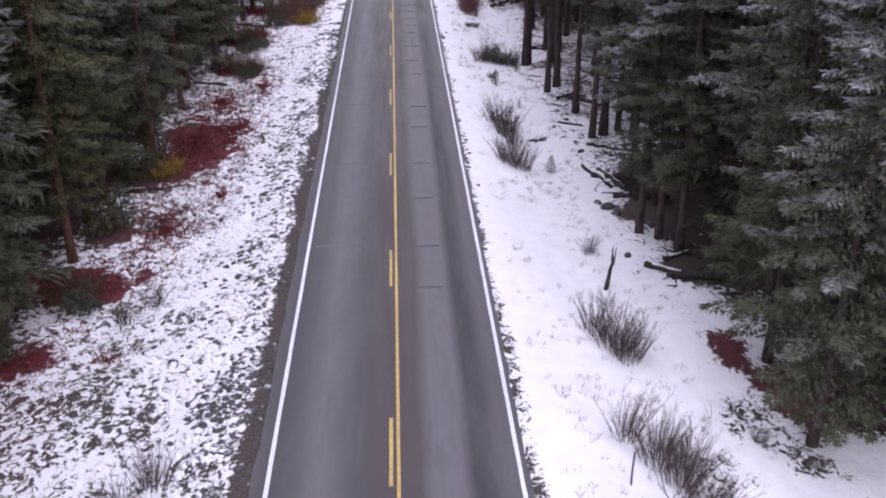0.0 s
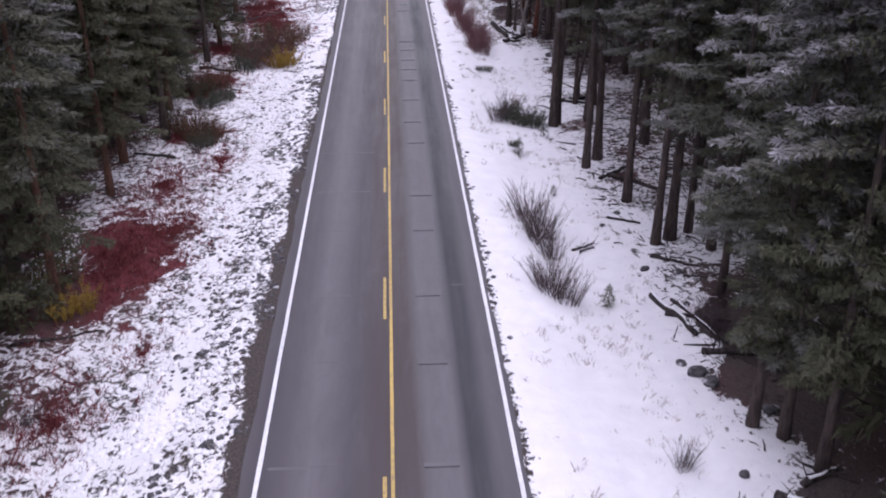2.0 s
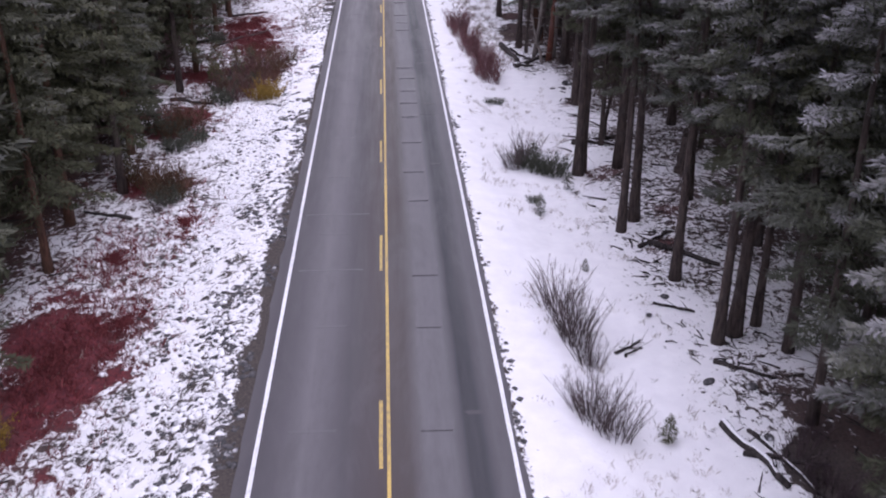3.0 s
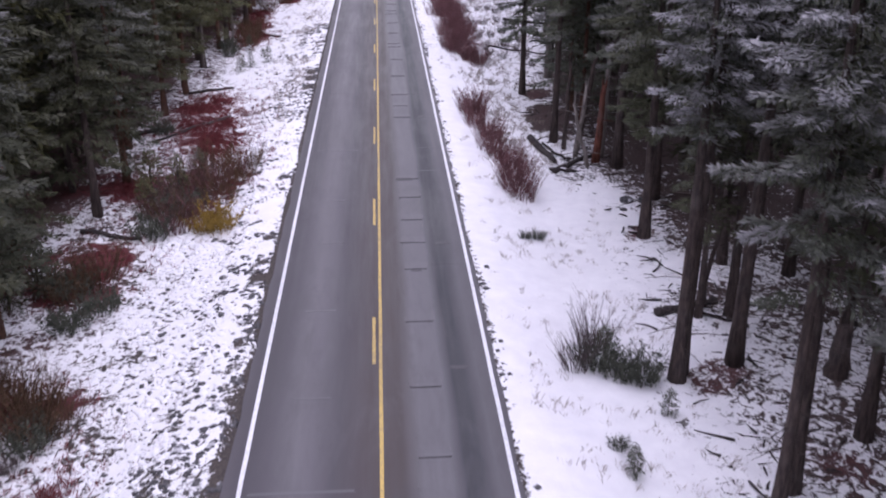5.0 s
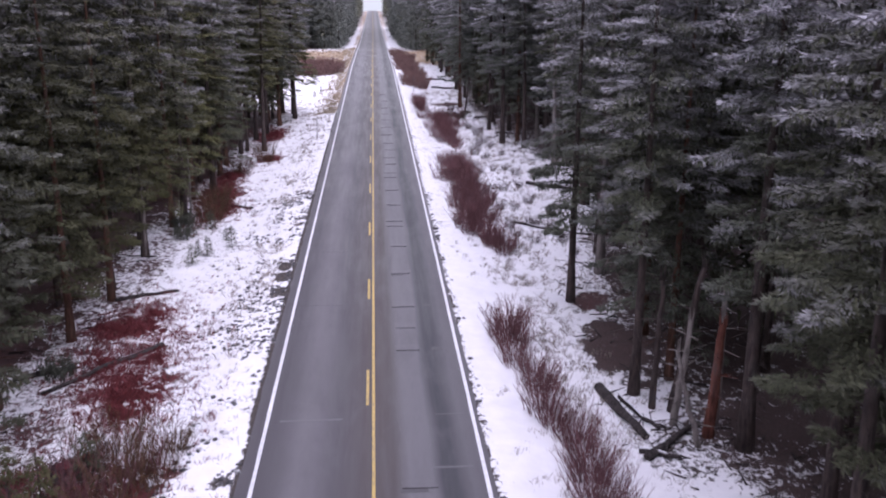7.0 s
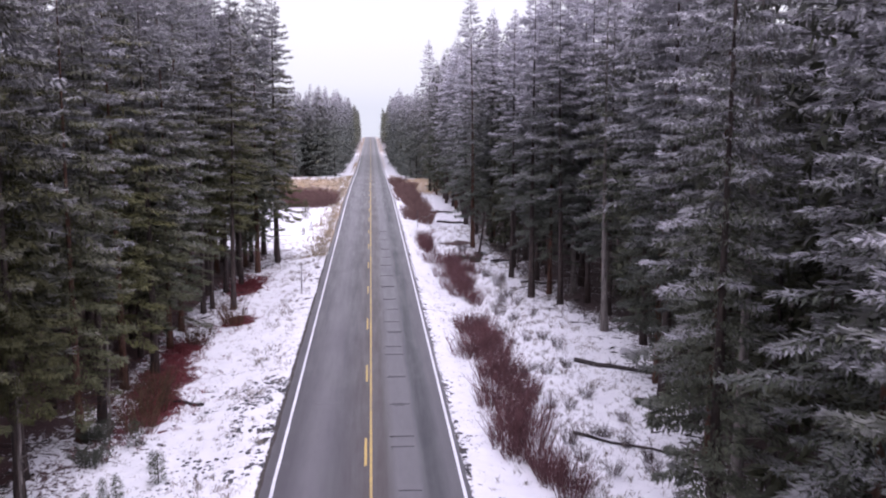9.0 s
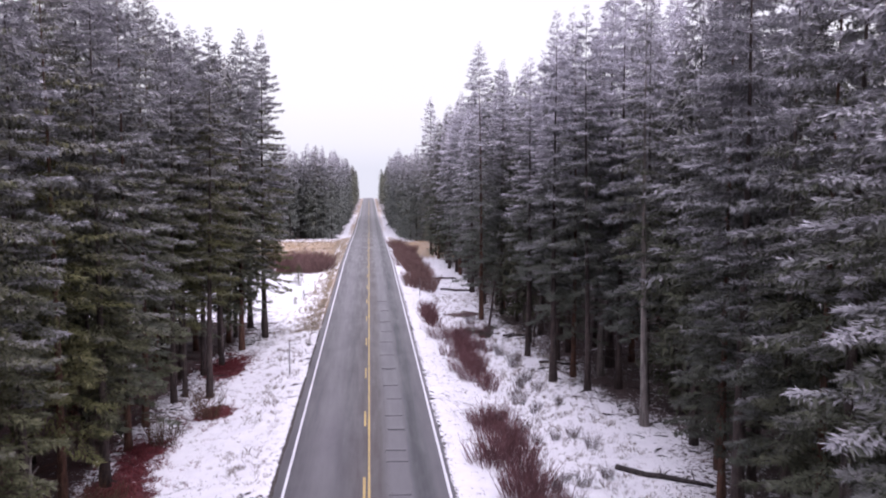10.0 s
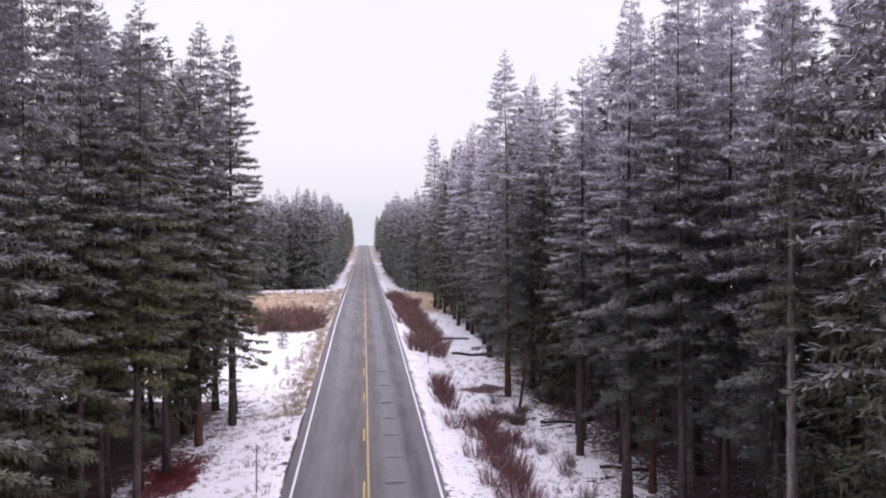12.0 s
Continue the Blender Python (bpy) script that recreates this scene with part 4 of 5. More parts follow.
GREEN_BUSH = [shrub_mesh("stems", 90 + i, 55, 0.95, 1.3, GREEN_TWIGS, 1.0, 6) for i in range(2)]


def put_shrub(name, me, x, y, size, turn, label, group="", tall=1.0):
    ob = new(name, me)
    ob.matrix_basis = Matrix.LocRotScale((x, y, gz(x, y)), Euler((0, 0, turn)), (size, size, size * tall))
    return tagged(ob, label, "shrub", group)


rng_s = np.random.default_rng(4)
# thickets of red willow along the right ditch: start, end, width, count, size
for x0, y0, x1, y1, w, n, size in [(7.2, 82.8, 5.9, 100.2, 0.9, 16, 0.95), (7.0, 112.3, 7.0, 143.0, 2.6, 44, 1.0), (7.2, 150.5, 7.0, 171.5, 2.4, 22, 0.95), (6.2, 174.5, 5.7, 186.0, 0.9, 9, 0.95),
                                  (8.8, 164.0, 9.6, 174.5, 2.4, 9, 0.8), (6.6, 202.0, 6.2, 275.0, 2.6, 50, 1.25)]:
    for i in range(n):
        k = (i + rng_s.uniform(0.1, 0.9)) / n
        x, y = x0 + (x1 - x0) * k + rng_s.uniform(-0.5, 0.5) * w, y0 + (y1 - y0) * k
        put_shrub("willow_shrub", (FAR_BRUSH if y > 196 else WILLOW_RED)[i % 4], x, y, size * rng_s.uniform(0.8, 1.15), rng_s.uniform(0, 6.28), "leafless dark red willow shrub in the snowy ditch", "red willow thicket")
for x, y, size in [(6.75, 50.2, 1.15), (6.45, 44.6, 1.15), (6.4, 51.9, 1.25), (6.7, 49.4, 1.2), (6.9, 48.0, 0.9), (6.9, 44.0, 1.0), (6.2, 45.2, 0.95), (8.65, 34.4, 0.62), (8.0, 26.4, 1.15), (8.5, 25.4, 1.0), (7.6, 27.2, 1.0), (8.3, 26.0, 1.1), (7.3, 20.9, 1.05),
                   (8.3, 20.2, 1.0), (8.3, 18.2, 1.1), (8.7, 18.9, 1.1), (9.1, 17.6, 1.0), (8.0, 19.4, 1.0), (11.6, 20.6, 0.45), (12.9, 19.2, 0.4), (6.9, 67.8, 0.8), (6.6, 67.0, 0.9), (7.5, 68.6, 1.1), (-7.1, 18.9, 0.95), (-7.9, 18.2, 0.8), (10.6, 120.0, 0.6), (11.4, 126.0, 0.6), (10.2, 131.0, 0.55), (12.0, 137.0, 0.6),
                   (-10.4, 62.5, 0.5), (-9.6, 30.4, 0.7), (-10.4, 29.2, 0.7), (-11.2, 37.5, 0.6), (9.6, 147, 0.8), (10.4, 152, 0.8), (11.0, 158, 0.8), (10.6, 163, 0.7), (9.8, 178, 0.8)] + [(float(rng_s.uniform(8.6, 13.0)), float(rng_s.uniform(112, 168)), float(rng_s.uniform(0.35, 0.65))) for _ in range(26)]:
    put_shrub("willow_shrub", WILLOW_GREY[int(rng_s.integers(3))], x, y, size, rng_s.uniform(0, 6.28), "bare grey-brown willow shrub standing in snow", "grey willows")
for x, y, size in [(-9.8, 87.4, 1.0), (-8.4, 85.4, 1.0), (-7.4, 87.4, 0.8), (-6.7, 88.6, 0.6), (-8.8, 83.0, 1.0), (-10.4, 84.0, 1.05), (-7.7, 83.8, 0.85), (-9.4, 81.2, 0.8), (-11.6, 66.2, 0.7), (-10.6, 65.6, 0.6), (-12.6, 66.5, 0.7),
                   (-13.4, 31.0, 0.55), (-12.3, 31.2, 0.5), (-11.0, 126, 0.8), (-10.9, 123, 0.8), (-11.6, 129, 0.7), (-9.6, 145.0, 0.75), (-11.0, 139.0, 0.7), (-11.2, 75.0, 0.8), (-12.0, 73.6, 0.7), (-8.0, 81.2, 0.9), (-9.0, 80.4, 0.8), (-10.0, 81.8, 0.9), (-9.6, 84.6, 1.05), (-8.4, 87.6, 0.9),
                   (11.9, 42.6, 0.6), (12.3, 41.4, 0.65), (12.9, 40.4, 0.6), (12.5, 43.6, 0.5), (-6.9, 86.6, 0.7), (-8.8, 89.2, 0.75), (-10.2, 64.2, 0.7), (-9.7, 64.9, 0.5), (-10.8, 65.0, 0.75), (-12.7, 30.4, 0.55)]:
    pick = rng_s.random() if 79 < y < 92 else 0.5 if x > 0 else 0.9
    kinds = WILLOW_RED if pick < 0.40 else (PURPLE_BRUSH if pick < 0.68 else BRUSH_BROWN)
    put_shrub("brush_shrub", kinds[int(rng_s.integers(3))], x, y, size * (1.2 if 79 < y < 92 else 1.3), rng_s.uniform(0, 6.28), "rusty brown deciduous brush at the forest edge", "brown brush")
for i in range(26):
    x, y = rng_s.uniform(-13.5, -6.3), rng_s.uniform(224, 236)
    put_shrub("brush_shrub", FAR_BRUSH[i % 4], x, y, rng_s.uniform(1.5, 2.0), rng_s.uniform(0, 6.28), "dense brown brush on the edge of the meadow", "meadow thicket")
for x, y, size in [(-7.0, 79.6, 0.95), (-7.3, 80.8, 0.95), (-7.8, 80.0, 0.8), (-11.6, 44.9, 0.75), (-12.3, 44.4, 0.7)]:
    put_shrub("yellow_shrub", YELLOW_BUSH[int(rng_s.integers(2))], x, y, size, rng_s.uniform(0, 6.28), "small shrub with yellow autumn leaves in snow", "yellow shrubs")
for x, y, size in [(7.4, 67.2, 1.0), (8.0, 66.6, 0.9), (8.7, 66.5, 1.1), (6.5, 78.0, 0.4), (7.1, 78.2, 0.45), (7.0, 62.4, 0.4), (9.4, 173.0, 0.8), (10.4, 171.2, 0.8), (11.2, 174.5, 0.7), (-11.3, 71.4, 1.1), (-10.5, 72.8, 1.0), (-12.0, 74.2, 1.2), (-10.3, 63.6, 1.0), (-12.2, 30.1, 0.9), (-12.9, 31.0, 0.9), (-9.3, 82.4, 1.4), (-10.2, 79.8, 1.2), (-12.6, 121.6, 1.1), (-11.9, 118.6, 1.0), (-12.8, 96.2, 1.0)]:
    put_shrub("evergreen_shrub", GREEN_BUSH[int(rng_s.integers(2))], x, y, size, rng_s.uniform(0, 6.28), "low grey-green evergreen shrub in the snow", "green shrubs")


def sapling(seed, needles):
    rng = np.random.default_rng(seed)
    tree = new("young_conifer")
    t, c = Build(), Build()
    t.tube([[0, 0, -0.1], [0.01, 0, 0.7], [0, 0.01, 1.45]], [0.03, 0.02, 0.006], 5, False)
    conifer_crown(c, rng, 1.5, 0.5, 0.08, 700, 0.12, 0.035, gap=0.13, top=0.6)
    part("trunk", t.mesh("trunk", BARK), tree)
    part("crown", c.mesh("crown", needles), tree)
    return tree


SAPLINGS = [sapling(3, NEEDLES[1]), sapling(4, NEEDLES[2])]
for i, (x, y, size) in enumerate([(8.43, 43.9, 0.7), (7.2, 61.3, 0.75), (8.15, 55.4, 0.4), (-8.6, 116.3, 1.0), (-9.7, 114.0, 0.9), (-10.6, 120.9, 1.0), (-10.3, 114.4, 0.7), (9.0, 64.2, 0.7), (-8.9, 210.8, 2.0), (7.9, 68.2, 0.9),
                                 (-9.7, 84.6, 1.7), (-10.8, 82.4, 1.5), (-9.1, 87.2, 1.4), (-11.2, 85.4, 1.9), (-10.3, 112.2, 0.9), (-9.2, 118, 0.6), (-7.2, 196, 0.8), (-7.9, 192, 0.7),
                                 (-13.3, 45.8, 2.3), (-13.7, 43.6, 1.9), (-13.0, 47.4, 2.0), (-14.3, 45.0, 2.4), (-12.7, 44.3, 1.2), (-12.7, 38.2, 1.8), (-13.4, 37.2, 2.1), (-14.2, 26.3, 1.9), (-14.8, 27.6, 2.0),
                                 (-13.6, 75.2, 2.3), (-12.9, 73.8, 1.6), (-14.0, 73.0, 2.0), (-12.8, 66.8, 1.4)]):
    m = Matrix.LocRotScale((x, y, gz(x, y)), Euler((0, 0, i * 1.3)), (size, size, size))
    if i < 2:
        ob = SAPLINGS[i]
        ob.matrix_basis = m
    else:
        ob = copy_thing(SAPLINGS[i % 2], m)
        ob.scale = (size, size, size)
    tagged(ob, "young dark conifer sapling standing in snow", "sapling", "saplings")


def fallen_log(x0, y0, x1, y1, r, seed, label="dark fallen log lying in snow", material=None, lift=0.0, snowy=True):
    rng = np.random.default_rng(seed)
    b = Build()
    n = 7
    k = np.linspace(0, 1, n)
    xs, ys = x0 + (x1 - x0) * k, y0 + (y1 - y0) * k
    zs = np.array([gz(a, c) for a, c in zip(xs, ys)]) + r * 0.75 + lift * k
    pts = np.stack([xs + rng.normal(0, 0.04, n), ys + rng.normal(0, 0.04, n), zs + rng.normal(0, 0.02, n)], 1)
    rad = r * np.linspace(1.0, 0.6, n) * rng.uniform(0.9, 1.1, n)
    b.tube(pts, rad, 8)
    for _ in range(5):
        i = int(rng.integers(1, n - 1))
        e = pts[i] + np.array([rng.normal(0, 0.4), rng.normal(0, 0.4), rng.uniform(0.1, 0.5)])
        b.tube([pts[i], (pts[i] + e) / 2, e], [r * 0.22, r * 0.16, r * 0.06], 4, False)
    log = new("fallen_log")
    part("log_body", b.mesh("log_body", material or LOG, True), log)
    if snowy:
        s = Build()
        top = pts + np.array([0, 0, 1.0]) * (rad * 0.72)[:, None]
        a, c = int(rng.integers(0, 2)), int(rng.integers(5, 7))
        s.tube(top[a:c], rad[a:c] * 0.52, 6)
        part("snow_cover", s.mesh("snow_cover", SNOW_CAP, True), log, "strip of snow on the log")
    return tagged(log, label, "log", "fallen logs")


NEAR_LOGS = [(10.3, 44.6, 11.3, 41.7, 0.16), (10.5, 43.2, 12.7, 42.4, 0.09), (11.0, 44.4, 12.2, 41.0, 0.08), (11.1, 40.6, 13.8, 40.0, 0.14), (10.9, 32.9, 12.4, 31.6, 0.15), (11.5, 31.9, 14.5, 31.1, 0.16), (11.8, 33.3, 13.2, 33.8, 0.12),
                       (7.95, 48.9, 9.1, 50.0, 0.06), (8.2, 48.7, 9.0, 49.4, 0.05), (11.2, 58.0, 13.7, 55.3, 0.14), (10.9, 57.5, 12.6, 58.8, 0.13), (11.2, 48.2, 12.8, 47.0, 0.09), (10.2, 52.6, 11.6, 51.8, 0.08)]
FAR_LOGS = [(10.5, 71.0, 13.1, 71.9, 0.17), (11.0, 71.6, 13.4, 70.0, 0.12),
                       (9.0, 93.0, 9.9, 89.2, 0.22), (9.6, 92.4, 10.5, 89.8, 0.11), (9.5, 87.8, 12.0, 90.0, 0.16), (9.4, 88.4, 10.6, 87.6, 0.12), (12.4, 133.6, 16.1, 130.2, 0.17), (9.5, 120.4, 14.2, 117.5, 0.10), (-9.3, 99.3, -12.9, 94.2, 0.14),
                       (-12.4, 97.0, -14.6, 96.0, 0.14), (-13.2, 106.5, -10.2, 107.5, 0.12), (-13.4, 80.6, -10.6, 79.5, 0.12), (9.0, 205.0, 13.0, 203.6, 0.16), (8.8, 217, 12.0, 216.4, 0.16), (12.0, 171.4, 14.8, 170.6, 0.13),
                       (13.1, 159.2, 16.0, 158.4, 0.14), (-8.6, 126.6, -10.2, 127.2, 0.1), (-11.5, 61.8, -13.9, 63.0, 0.1), (-13.6, 42.3, -10.7, 43.3, 0.07)]
for i, a in enumerate(NEAR_LOGS + FAR_LOGS):
    fallen_log(*a, 500 + i, snowy=i % 2 == 0 and a[0] > 0)


def snag(x, y, height, r, seed, material, lean, label):
    """A broken dead trunk with a splintered top."""
    rng = np.random.default_rng(seed)
    b = Build()
    k = np.linspace(0, 1, 8)
    z = gz(x, y) - 0.15
    pts = np.stack([x + lean[0] * k + rng.normal(0, 0.03, 8), y + lean[1] * k, z + height * k], 1)
    rad = r * np.linspace(1.25, 0.7, 8)
    b.tube(pts, rad, 8)
    for _ in range(7):
        a = rng.uniform(0, 6.28)
        p = pts[-1] + np.array([math.cos(a), math.sin(a), 0]) * rad[-1] * 0.7 - np.array([0, 0, 0.1])
        b.tube([p, p + np.array([math.cos(a) * 0.05, math.sin(a) * 0.05, rng.uniform(0.25, 0.8)])], [rad[-1] * 0.35, 0.012], 4, False)
    for _ in range(9 if height > 2.5 else 0):
        i = int(rng.integers(2, 7))
        a, l = rng.uniform(0, 6.28), rng.uniform(0.3, 1.0)
        e = pts[i] + np.array([math.cos(a) * l, math.sin(a) * l, rng.uniform(-0.2, 0.3)])
        b.tube([pts[i], (pts[i] + e) / 2, e], [0.035, 0.025, 0.008], 4, False)
    ob = new("dead_snag", b.mesh("dead_snag", material, True))
    return tagged(ob, label, "dead tree", "broken snags")


for i, (x, y, h, r, material, lean, label) in enumerate([
        (12.0, 89.0, 4.4, 0.19, RED_WOOD, (0.2, 0), "splintered red-brown broken tree trunk"), (11.1, 90.2, 4.2, 0.13, PALE_BARK, (0.5, 0.2), "thin pale dead trunk leaning in the forest edge"),
        (11.5, 88.3, 3.6, 0.10, PALE_BARK, (-1.0, 0.3), "thin pale dead trunk leaning in the forest edge"), (10.7, 91.6, 5.2, 0.12, BARK, (0.2, 0.1), "thin dark dead trunk"),
        (11.4, 91.4, 5.8, 0.15, BARK, (0.9, 0.2), "thin dark dead trunk"), (12.5, 89.8, 5.5, 0.15, PALE_BARK, (0.1, 0.1), "splintered pale dead trunk"), (8.7, 30.7, 1.35, 0.09, LOG, (0.18, 0.1), "charred upright stump in snow"),
        (15.3, 66.2, 2.0, 0.35, BARK, (0, 0), "broken dark stump at the forest edge"), (12.1, 71.0, 5.0, 0.09, BARK, (0.7, 0.1), "thin dark dead trunk"), (-12.2, 122.5, 4.6, 0.08, PALE_BARK, (0.1, 0.2), "thin pale dead trunk"),
        (-13.3, 114.2, 4.8, 0.08, PALE_BARK, (0.05, 0.1), "thin pale dead trunk"), (13.9, 166.4, 4.0, 0.07, BARK, (0.2, 0), "thin dark dead trunk"), (11.5, 177.2, 4.2, 0.1, BARK, (0.5, 0), "thin dark dead trunk")]):
    snag(x, y, h, r, 700 + i, material, lean, label)


def stone_mesh(seed, r):
    rng = np.random.default_rng(seed)
    bm = bmesh.new()
    bmesh.ops.create_icosphere(bm, subdivisions=2, radius=r)
    sx, sy, sz = rng.uniform(0.8, 1.3), rng.uniform(0.7, 1.1), rng.uniform(0.5, 0.8)
    for v in bm.verts:
        k = 1 + 0.22 * noise.noise(v.co * (1.6 / r) + Vector((seed, 0, 0)))
        v.co = Vector((v.co.x * sx, v.co.y * sy, v.co.z * sz)) * k
    me = bpy.data.meshes.new("stone")
    bm.to_mesh(me)
    bm.free()
    me.materials.append(ROCK)
    return me


for i, (x, y, r) in enumerate([(12.3, 83.1, 0.33), (13.05, 83.0, 0.28), (10.35, 33.9, 0.2), (10.6, 39.4, 0.3), (10.9, 38.8, 0.28), (10.2, 40.0, 0.2), (-6.4, 32.0, 0.16), (12.2, 36.9, 0.25), (11.9, 82.0, 0.16), (10.6, 46.9, 0.18), (11.9, 46.5, 0.2),
                               (11.5, 43.9, 0.16), (9.8, 51.5, 0.12), (12.8, 81.6, 0.15), (10.8, 53.0, 0.15), (-8.0, 26.0, 0.14), (-9.2, 22.0, 0.16)]):
    ob = new("stone", stone_mesh(i + 1, r))
    ob.location = (x, y, gz(x, y) + r * 0.22)
    ob.rotation_euler = (0, 0, i * 1.1)
    tagged(ob, "dark weathered stone half sunk in snow", "stone", "loose stones")


def marker_post(x, y, height):
    b = Build()
    z = gz(x, y)
    b.tube([[x, y, z - 0.2], [x, y, z + height * 0.5], [x + 0.02, y, z + height]], [0.035, 0.033, 0.03], 6)
    ob = new("marker_post", b.mesh("marker_post", POST))
    return tagged(ob, "slim dark roadside snow pole", "post", "snow poles")


for x, y, h in [(-5.45, 154.5, 2.4), (6.9, 18.3, 1.2), (5.9, 196.0, 2.2)]:
    marker_post(x, y, h)


VERGE_GRASS = twig_material("frosted_verge_grass", (.16, .135, .115), (.42, .37, .33))


# ---- what nobody could count: clods on the verges, tufts of grass, low red brush, sticks under the trees ----
def scatter_stuff(name, label, category, spots, blade, material, seed):
    rng = np.random.default_rng(seed)
    b = Build()
    for x, y, s in spots:
        blade(b, rng, x, y, gz(x, y), s)
    return tagged(new(name, b.mesh(name, material)), label, category, kind="stuff")


CLOD_F = np.array([[0, 1, 2, 3], [4, 7, 6, 5], [0, 4, 5, 1], [1, 5, 6, 2], [2, 6, 7, 3], [3, 7, 4, 0]])


def clod(b, rng, x, y, z, s):
    v = np.array([[-1, -1, -0.6], [-1, 1, -0.6], [1, 1, -0.6], [1, -1, -0.6], [-0.6, -0.6, 0.5], [-0.6, 0.6, 0.5], [0.6, 0.6, 0.5], [0.6, -0.6, 0.5]]) * rng.uniform(0.6, 1.25, (8, 3))
    a = rng.uniform(0, 6.28)
    c, d = math.cos(a), math.sin(a)
    v = np.stack([v[:, 0] * c - v[:, 1] * d, v[:, 0] * d + v[:, 1] * c, v[:, 2]], 1) * s * np.array([1.0, 1.0, 0.55])
    b.add(v + np.array([x, y, z + 0.15 * s]), CLOD_F)


def tuft(b, rng, x, y, z, s):
    for _ in range(9):
        a, l, flat = rng.uniform(0, 6.28), s * rng.uniform(0.5, 1.25), rng.uniform(0.1, 0.6)
        p = np.array([x + rng.normal(0, 0.09), y + rng.normal(0, 0.09), z - 0.02])
        d = np.array([math.cos(a) * flat, math.sin(a) * flat, 0.85]) * l
        w = np.array([-math.sin(a), math.cos(a), 0]) * 0.010
        b.add([p - w, p + w, p + d * 0.7 + w * 0.6, p + d * np.array([1.2, 1.2, 0.9])], [[0, 1, 2, 3]])


rng_c = np.random.default_rng(15)
spots = []
for _ in range(5600):
    y = rng_c.uniform(10, 130) if rng_c.random() < 0.8 else rng_c.uniform(10, 60)
    x = -4.2 - abs(rng_c.normal(0, 1)) * 1.9
    if x < -9.5 or mottle(x, y, 0.9, 13) + 0.5 * mottle(x, y, 3.0, 14) < 0.0:
        continue
    spots.append((x, y, rng_c.uniform(0.04, 0.13)))
for _ in range(420):
    x, y = 3.95 + abs(rng_c.normal(0, 0.18)), rng_c.uniform(12, 160)
    if mottle(x, y, 2.4, 15) > 0.15:
        spots.append((x, y, 0.02 + 0.11 * rng_c.random() ** 2))
lumps = []
for _ in range(9000):
    y = 8 + 92 * rng_c.random() ** 1.4
    x = -4.9 - rng_c.random() ** 0.8 * 4.6
    if mottle(x, y, 0.7, 33) + 0.4 * mottle(x, y, 2.4, 34) > -0.1:
        lumps.append((x, y, rng_c.uniform(0.05, 0.15)))
scatter_stuff("snow_lumps", "lumps of snow over verge rubble", "snow", lumps, clod, SNOW_CAP, 24)
scatter_stuff("verge_clods", "dark stones and frozen clods on the road verge", "stones", spots, clod, ROCK, 16)

spots, pale_spots = [], []
for _ in range(2200):
    y = rng_c.uniform(10, 190)
    x = rng_c.uniform(4.6, 11.5) if rng_c.random() < 0.14 else -rng_c.uniform(4.6, 12.5)
    spots.append((x, y, rng_c.uniform(0.08, 0.24)))
for _ in range(1300):
    x, y = rng_c.uniform(4.8, 10.5), rng_c.uniform(10, 92)
    if mottle(x, y, 1.6, 12) > 0.1:
        pale_spots.append((x, y, rng_c.uniform(0.14, 0.34)))
for _ in range(1600):
    spots.append((rng_c.uniform(7.5, 14.5), rng_c.uniform(104, 200), rng_c.uniform(0.15, 0.42)))
for _ in range(900):
    x, y = 8.2 + rng_c.normal(0, 1.1), rng_c.uniform(88, 128)
    if mottle(x, y, 1.8, 21) > -0.1:
        spots.append((x, y, rng_c.uniform(0.15, 0.40)))
for _ in range(700):
    x, y = -6.0 + rng_c.normal(0, 0.9), rng_c.uniform(96, 176)
    if x < -4.5 and mottle(x, y, 2.4, 22) > -0.1:
        spots.append((x, y, rng_c.uniform(0.15, 0.42)))
scatter_stuff("bleached_grass", "pale bleached grass blades in closed snow", "grass", pale_spots, tuft, twig_material("bleached_grass", (.33, .30, .28), (.56, .52, .50)), 23)
scatter_stuff("dry_grass", "dry pale grass blades poking through snow", "grass", spots, tuft, VERGE_GRASS, 17)
spots = []
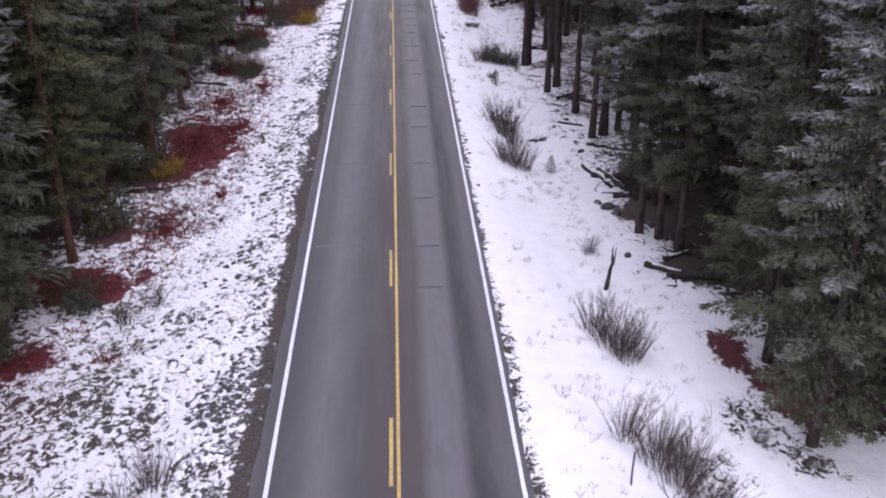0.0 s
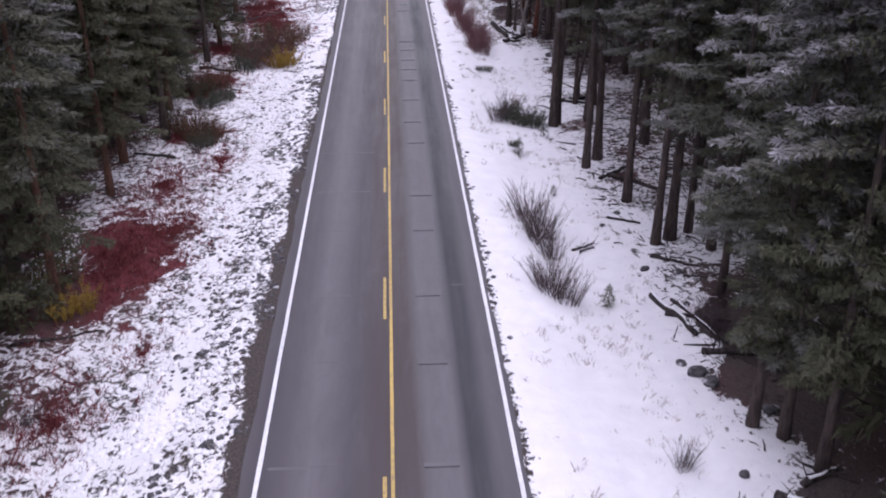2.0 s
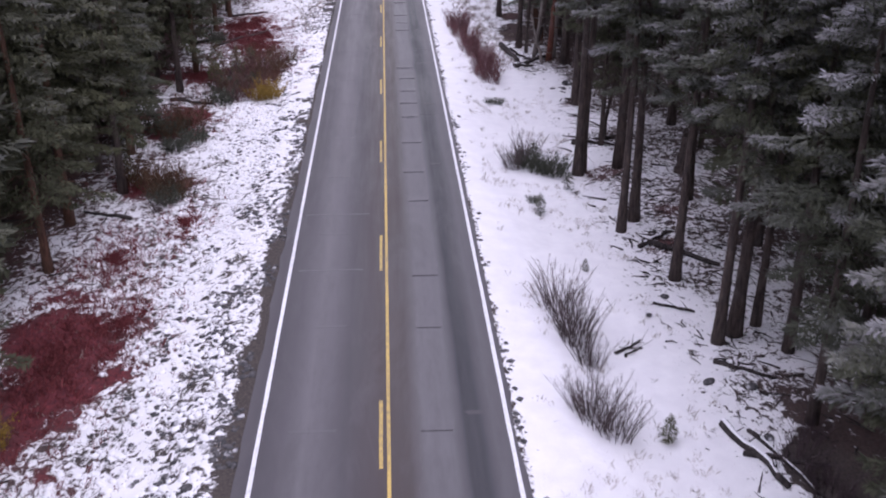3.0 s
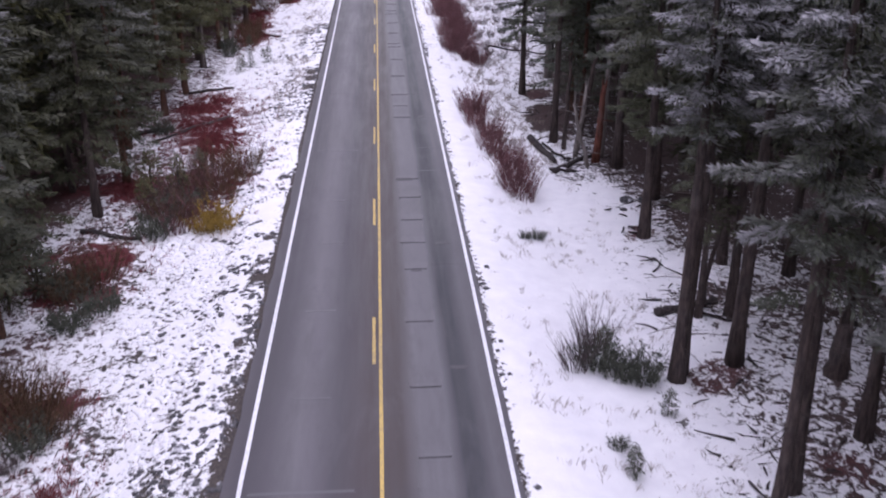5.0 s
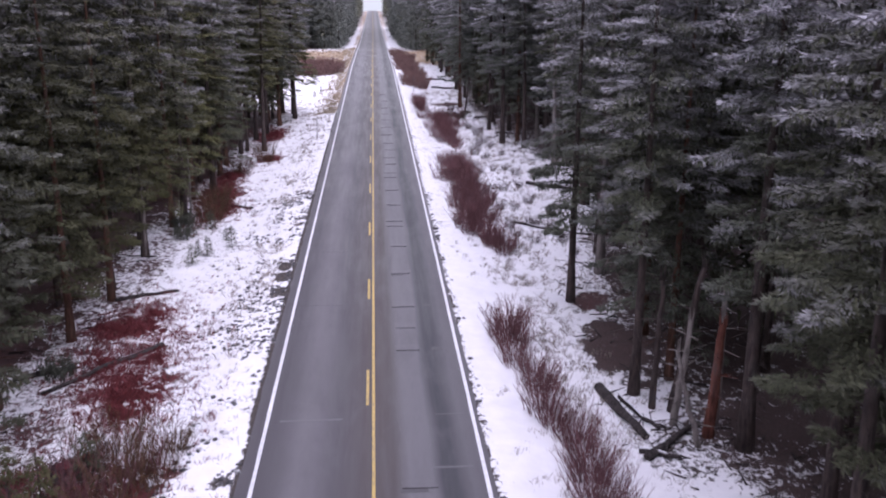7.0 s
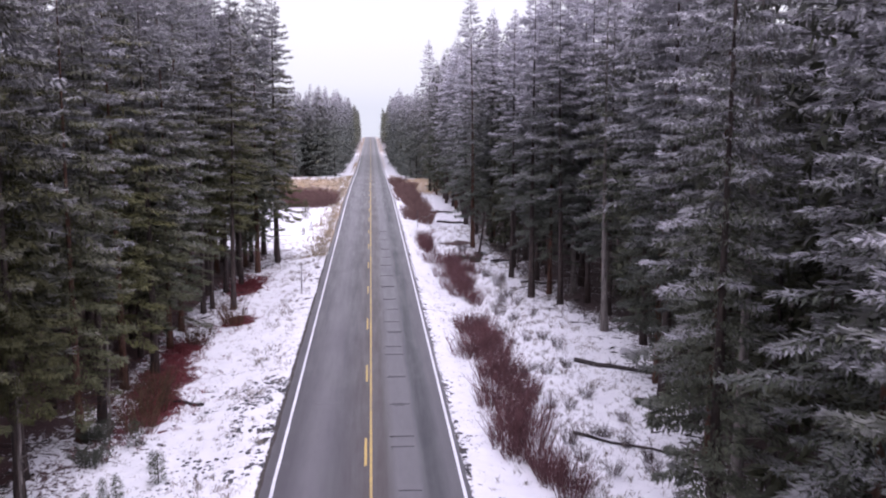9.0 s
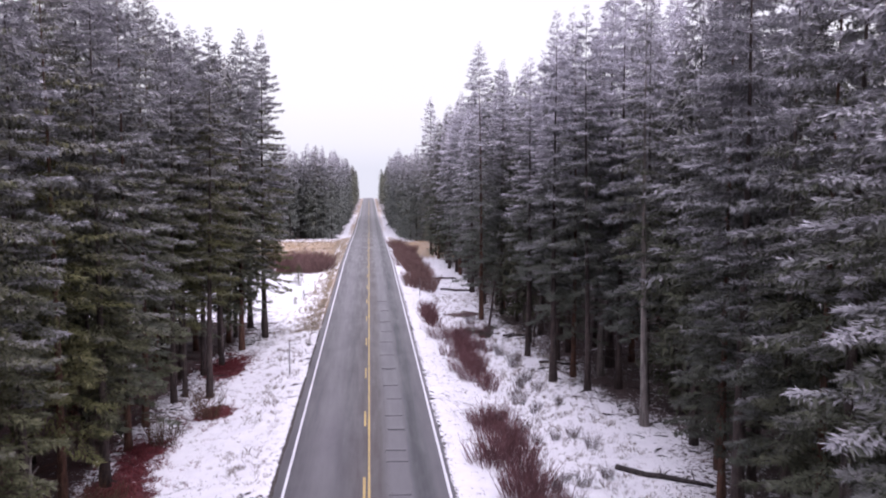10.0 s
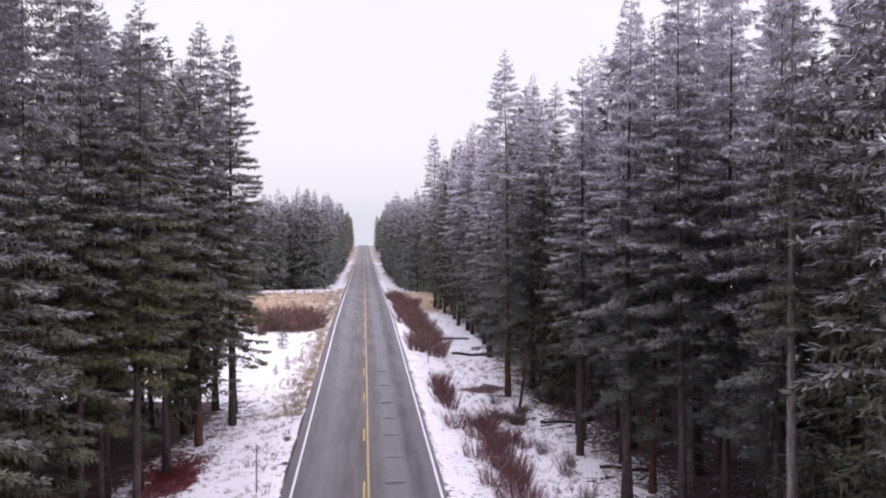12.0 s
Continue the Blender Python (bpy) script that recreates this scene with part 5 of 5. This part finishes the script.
for _ in range(1800):
    y = 172 + rng_c.random() ** 1.3 * 140
    side = -1 if rng_c.random() < 0.8 else 1
    x = side * (4.4 + abs(rng_c.normal(0, 1)) * 1.4)
    if side > 0 and y < 268:
        continue
    spots.append((x, y, rng_c.uniform(0.25, 0.5)))
for _ in range(2600):
    spots.append((-rng_c.uniform(6, 45), rng_c.uniform(243, 316), rng_c.uniform(0.3, 0.6)))
scatter_stuff("meadow_grass", "straw-coloured long grass of the meadow", "grass", spots, tuft, STRAW, 18)
spots = []
for px, py, a, c in [p for p in RED_PATCHES + BRUSH_AREAS if p[0] < 0]:
    for _ in range(int(90 * a * c)):
        q, r = rng_c.uniform(0, 6.28), abs(rng_c.normal(0, 0.8))
        spots.append((px + math.cos(q) * r * a, py + math.sin(q) * r * c, rng_c.uniform(0.14, 0.34)))
scatter_stuff("red_ground_cover", "low red-brown brush on the ground", "brush", spots, tuft, twig_material("red_brush", (.090, .024, .028), (.23, .058, .062)), 19)


def stick(b, rng, x, y, z, s):
    a = rng.uniform(0, 6.28)
    l = s * rng.uniform(3, 9)
    d = np.array([math.cos(a) * l, math.sin(a) * l, rng.uniform(-0.02, 0.18) * l])
    p = np.array([x, y, z + s * 0.3])
    b.tube([p, p + d * 0.5 + rng.normal(0, 0.03, 3), p + d], np.array([1, 0.8, 0.4]) * s * 0.38, 4, False)


spots = []
for _ in range(1000):
    side = 1 if rng_c.random() < 0.65 else -1
    y = rng_c.uniform(14, 190)
    e = np.interp(y, *(RIGHT_EDGE if side > 0 else LEFT_EDGE))
    x = side * (e - 0.6 + abs(rng_c.normal(0, 1)) * 3.2)
    spots.append((x, y, rng_c.uniform(0.04, 0.14)))
for cx, cy in ((12.2, 41.6), (12.6, 32.4), (11.8, 49.0), (12.2, 57.2), (12.8, 71.0), (10.6, 90.2), (12.6, 87.6), (-12.0, 79.5), (-12.4, 97.5), (12.2, 62.5)):
    for _ in range(28):
        spots.append((cx + rng_c.normal(0, 1.0), cy + rng_c.normal(0, 1.2), rng_c.uniform(0.03, 0.10)))
scatter_stuff("forest_sticks", "dark dead branches lying on the forest floor", "branches", spots, stick, LOG, 20)
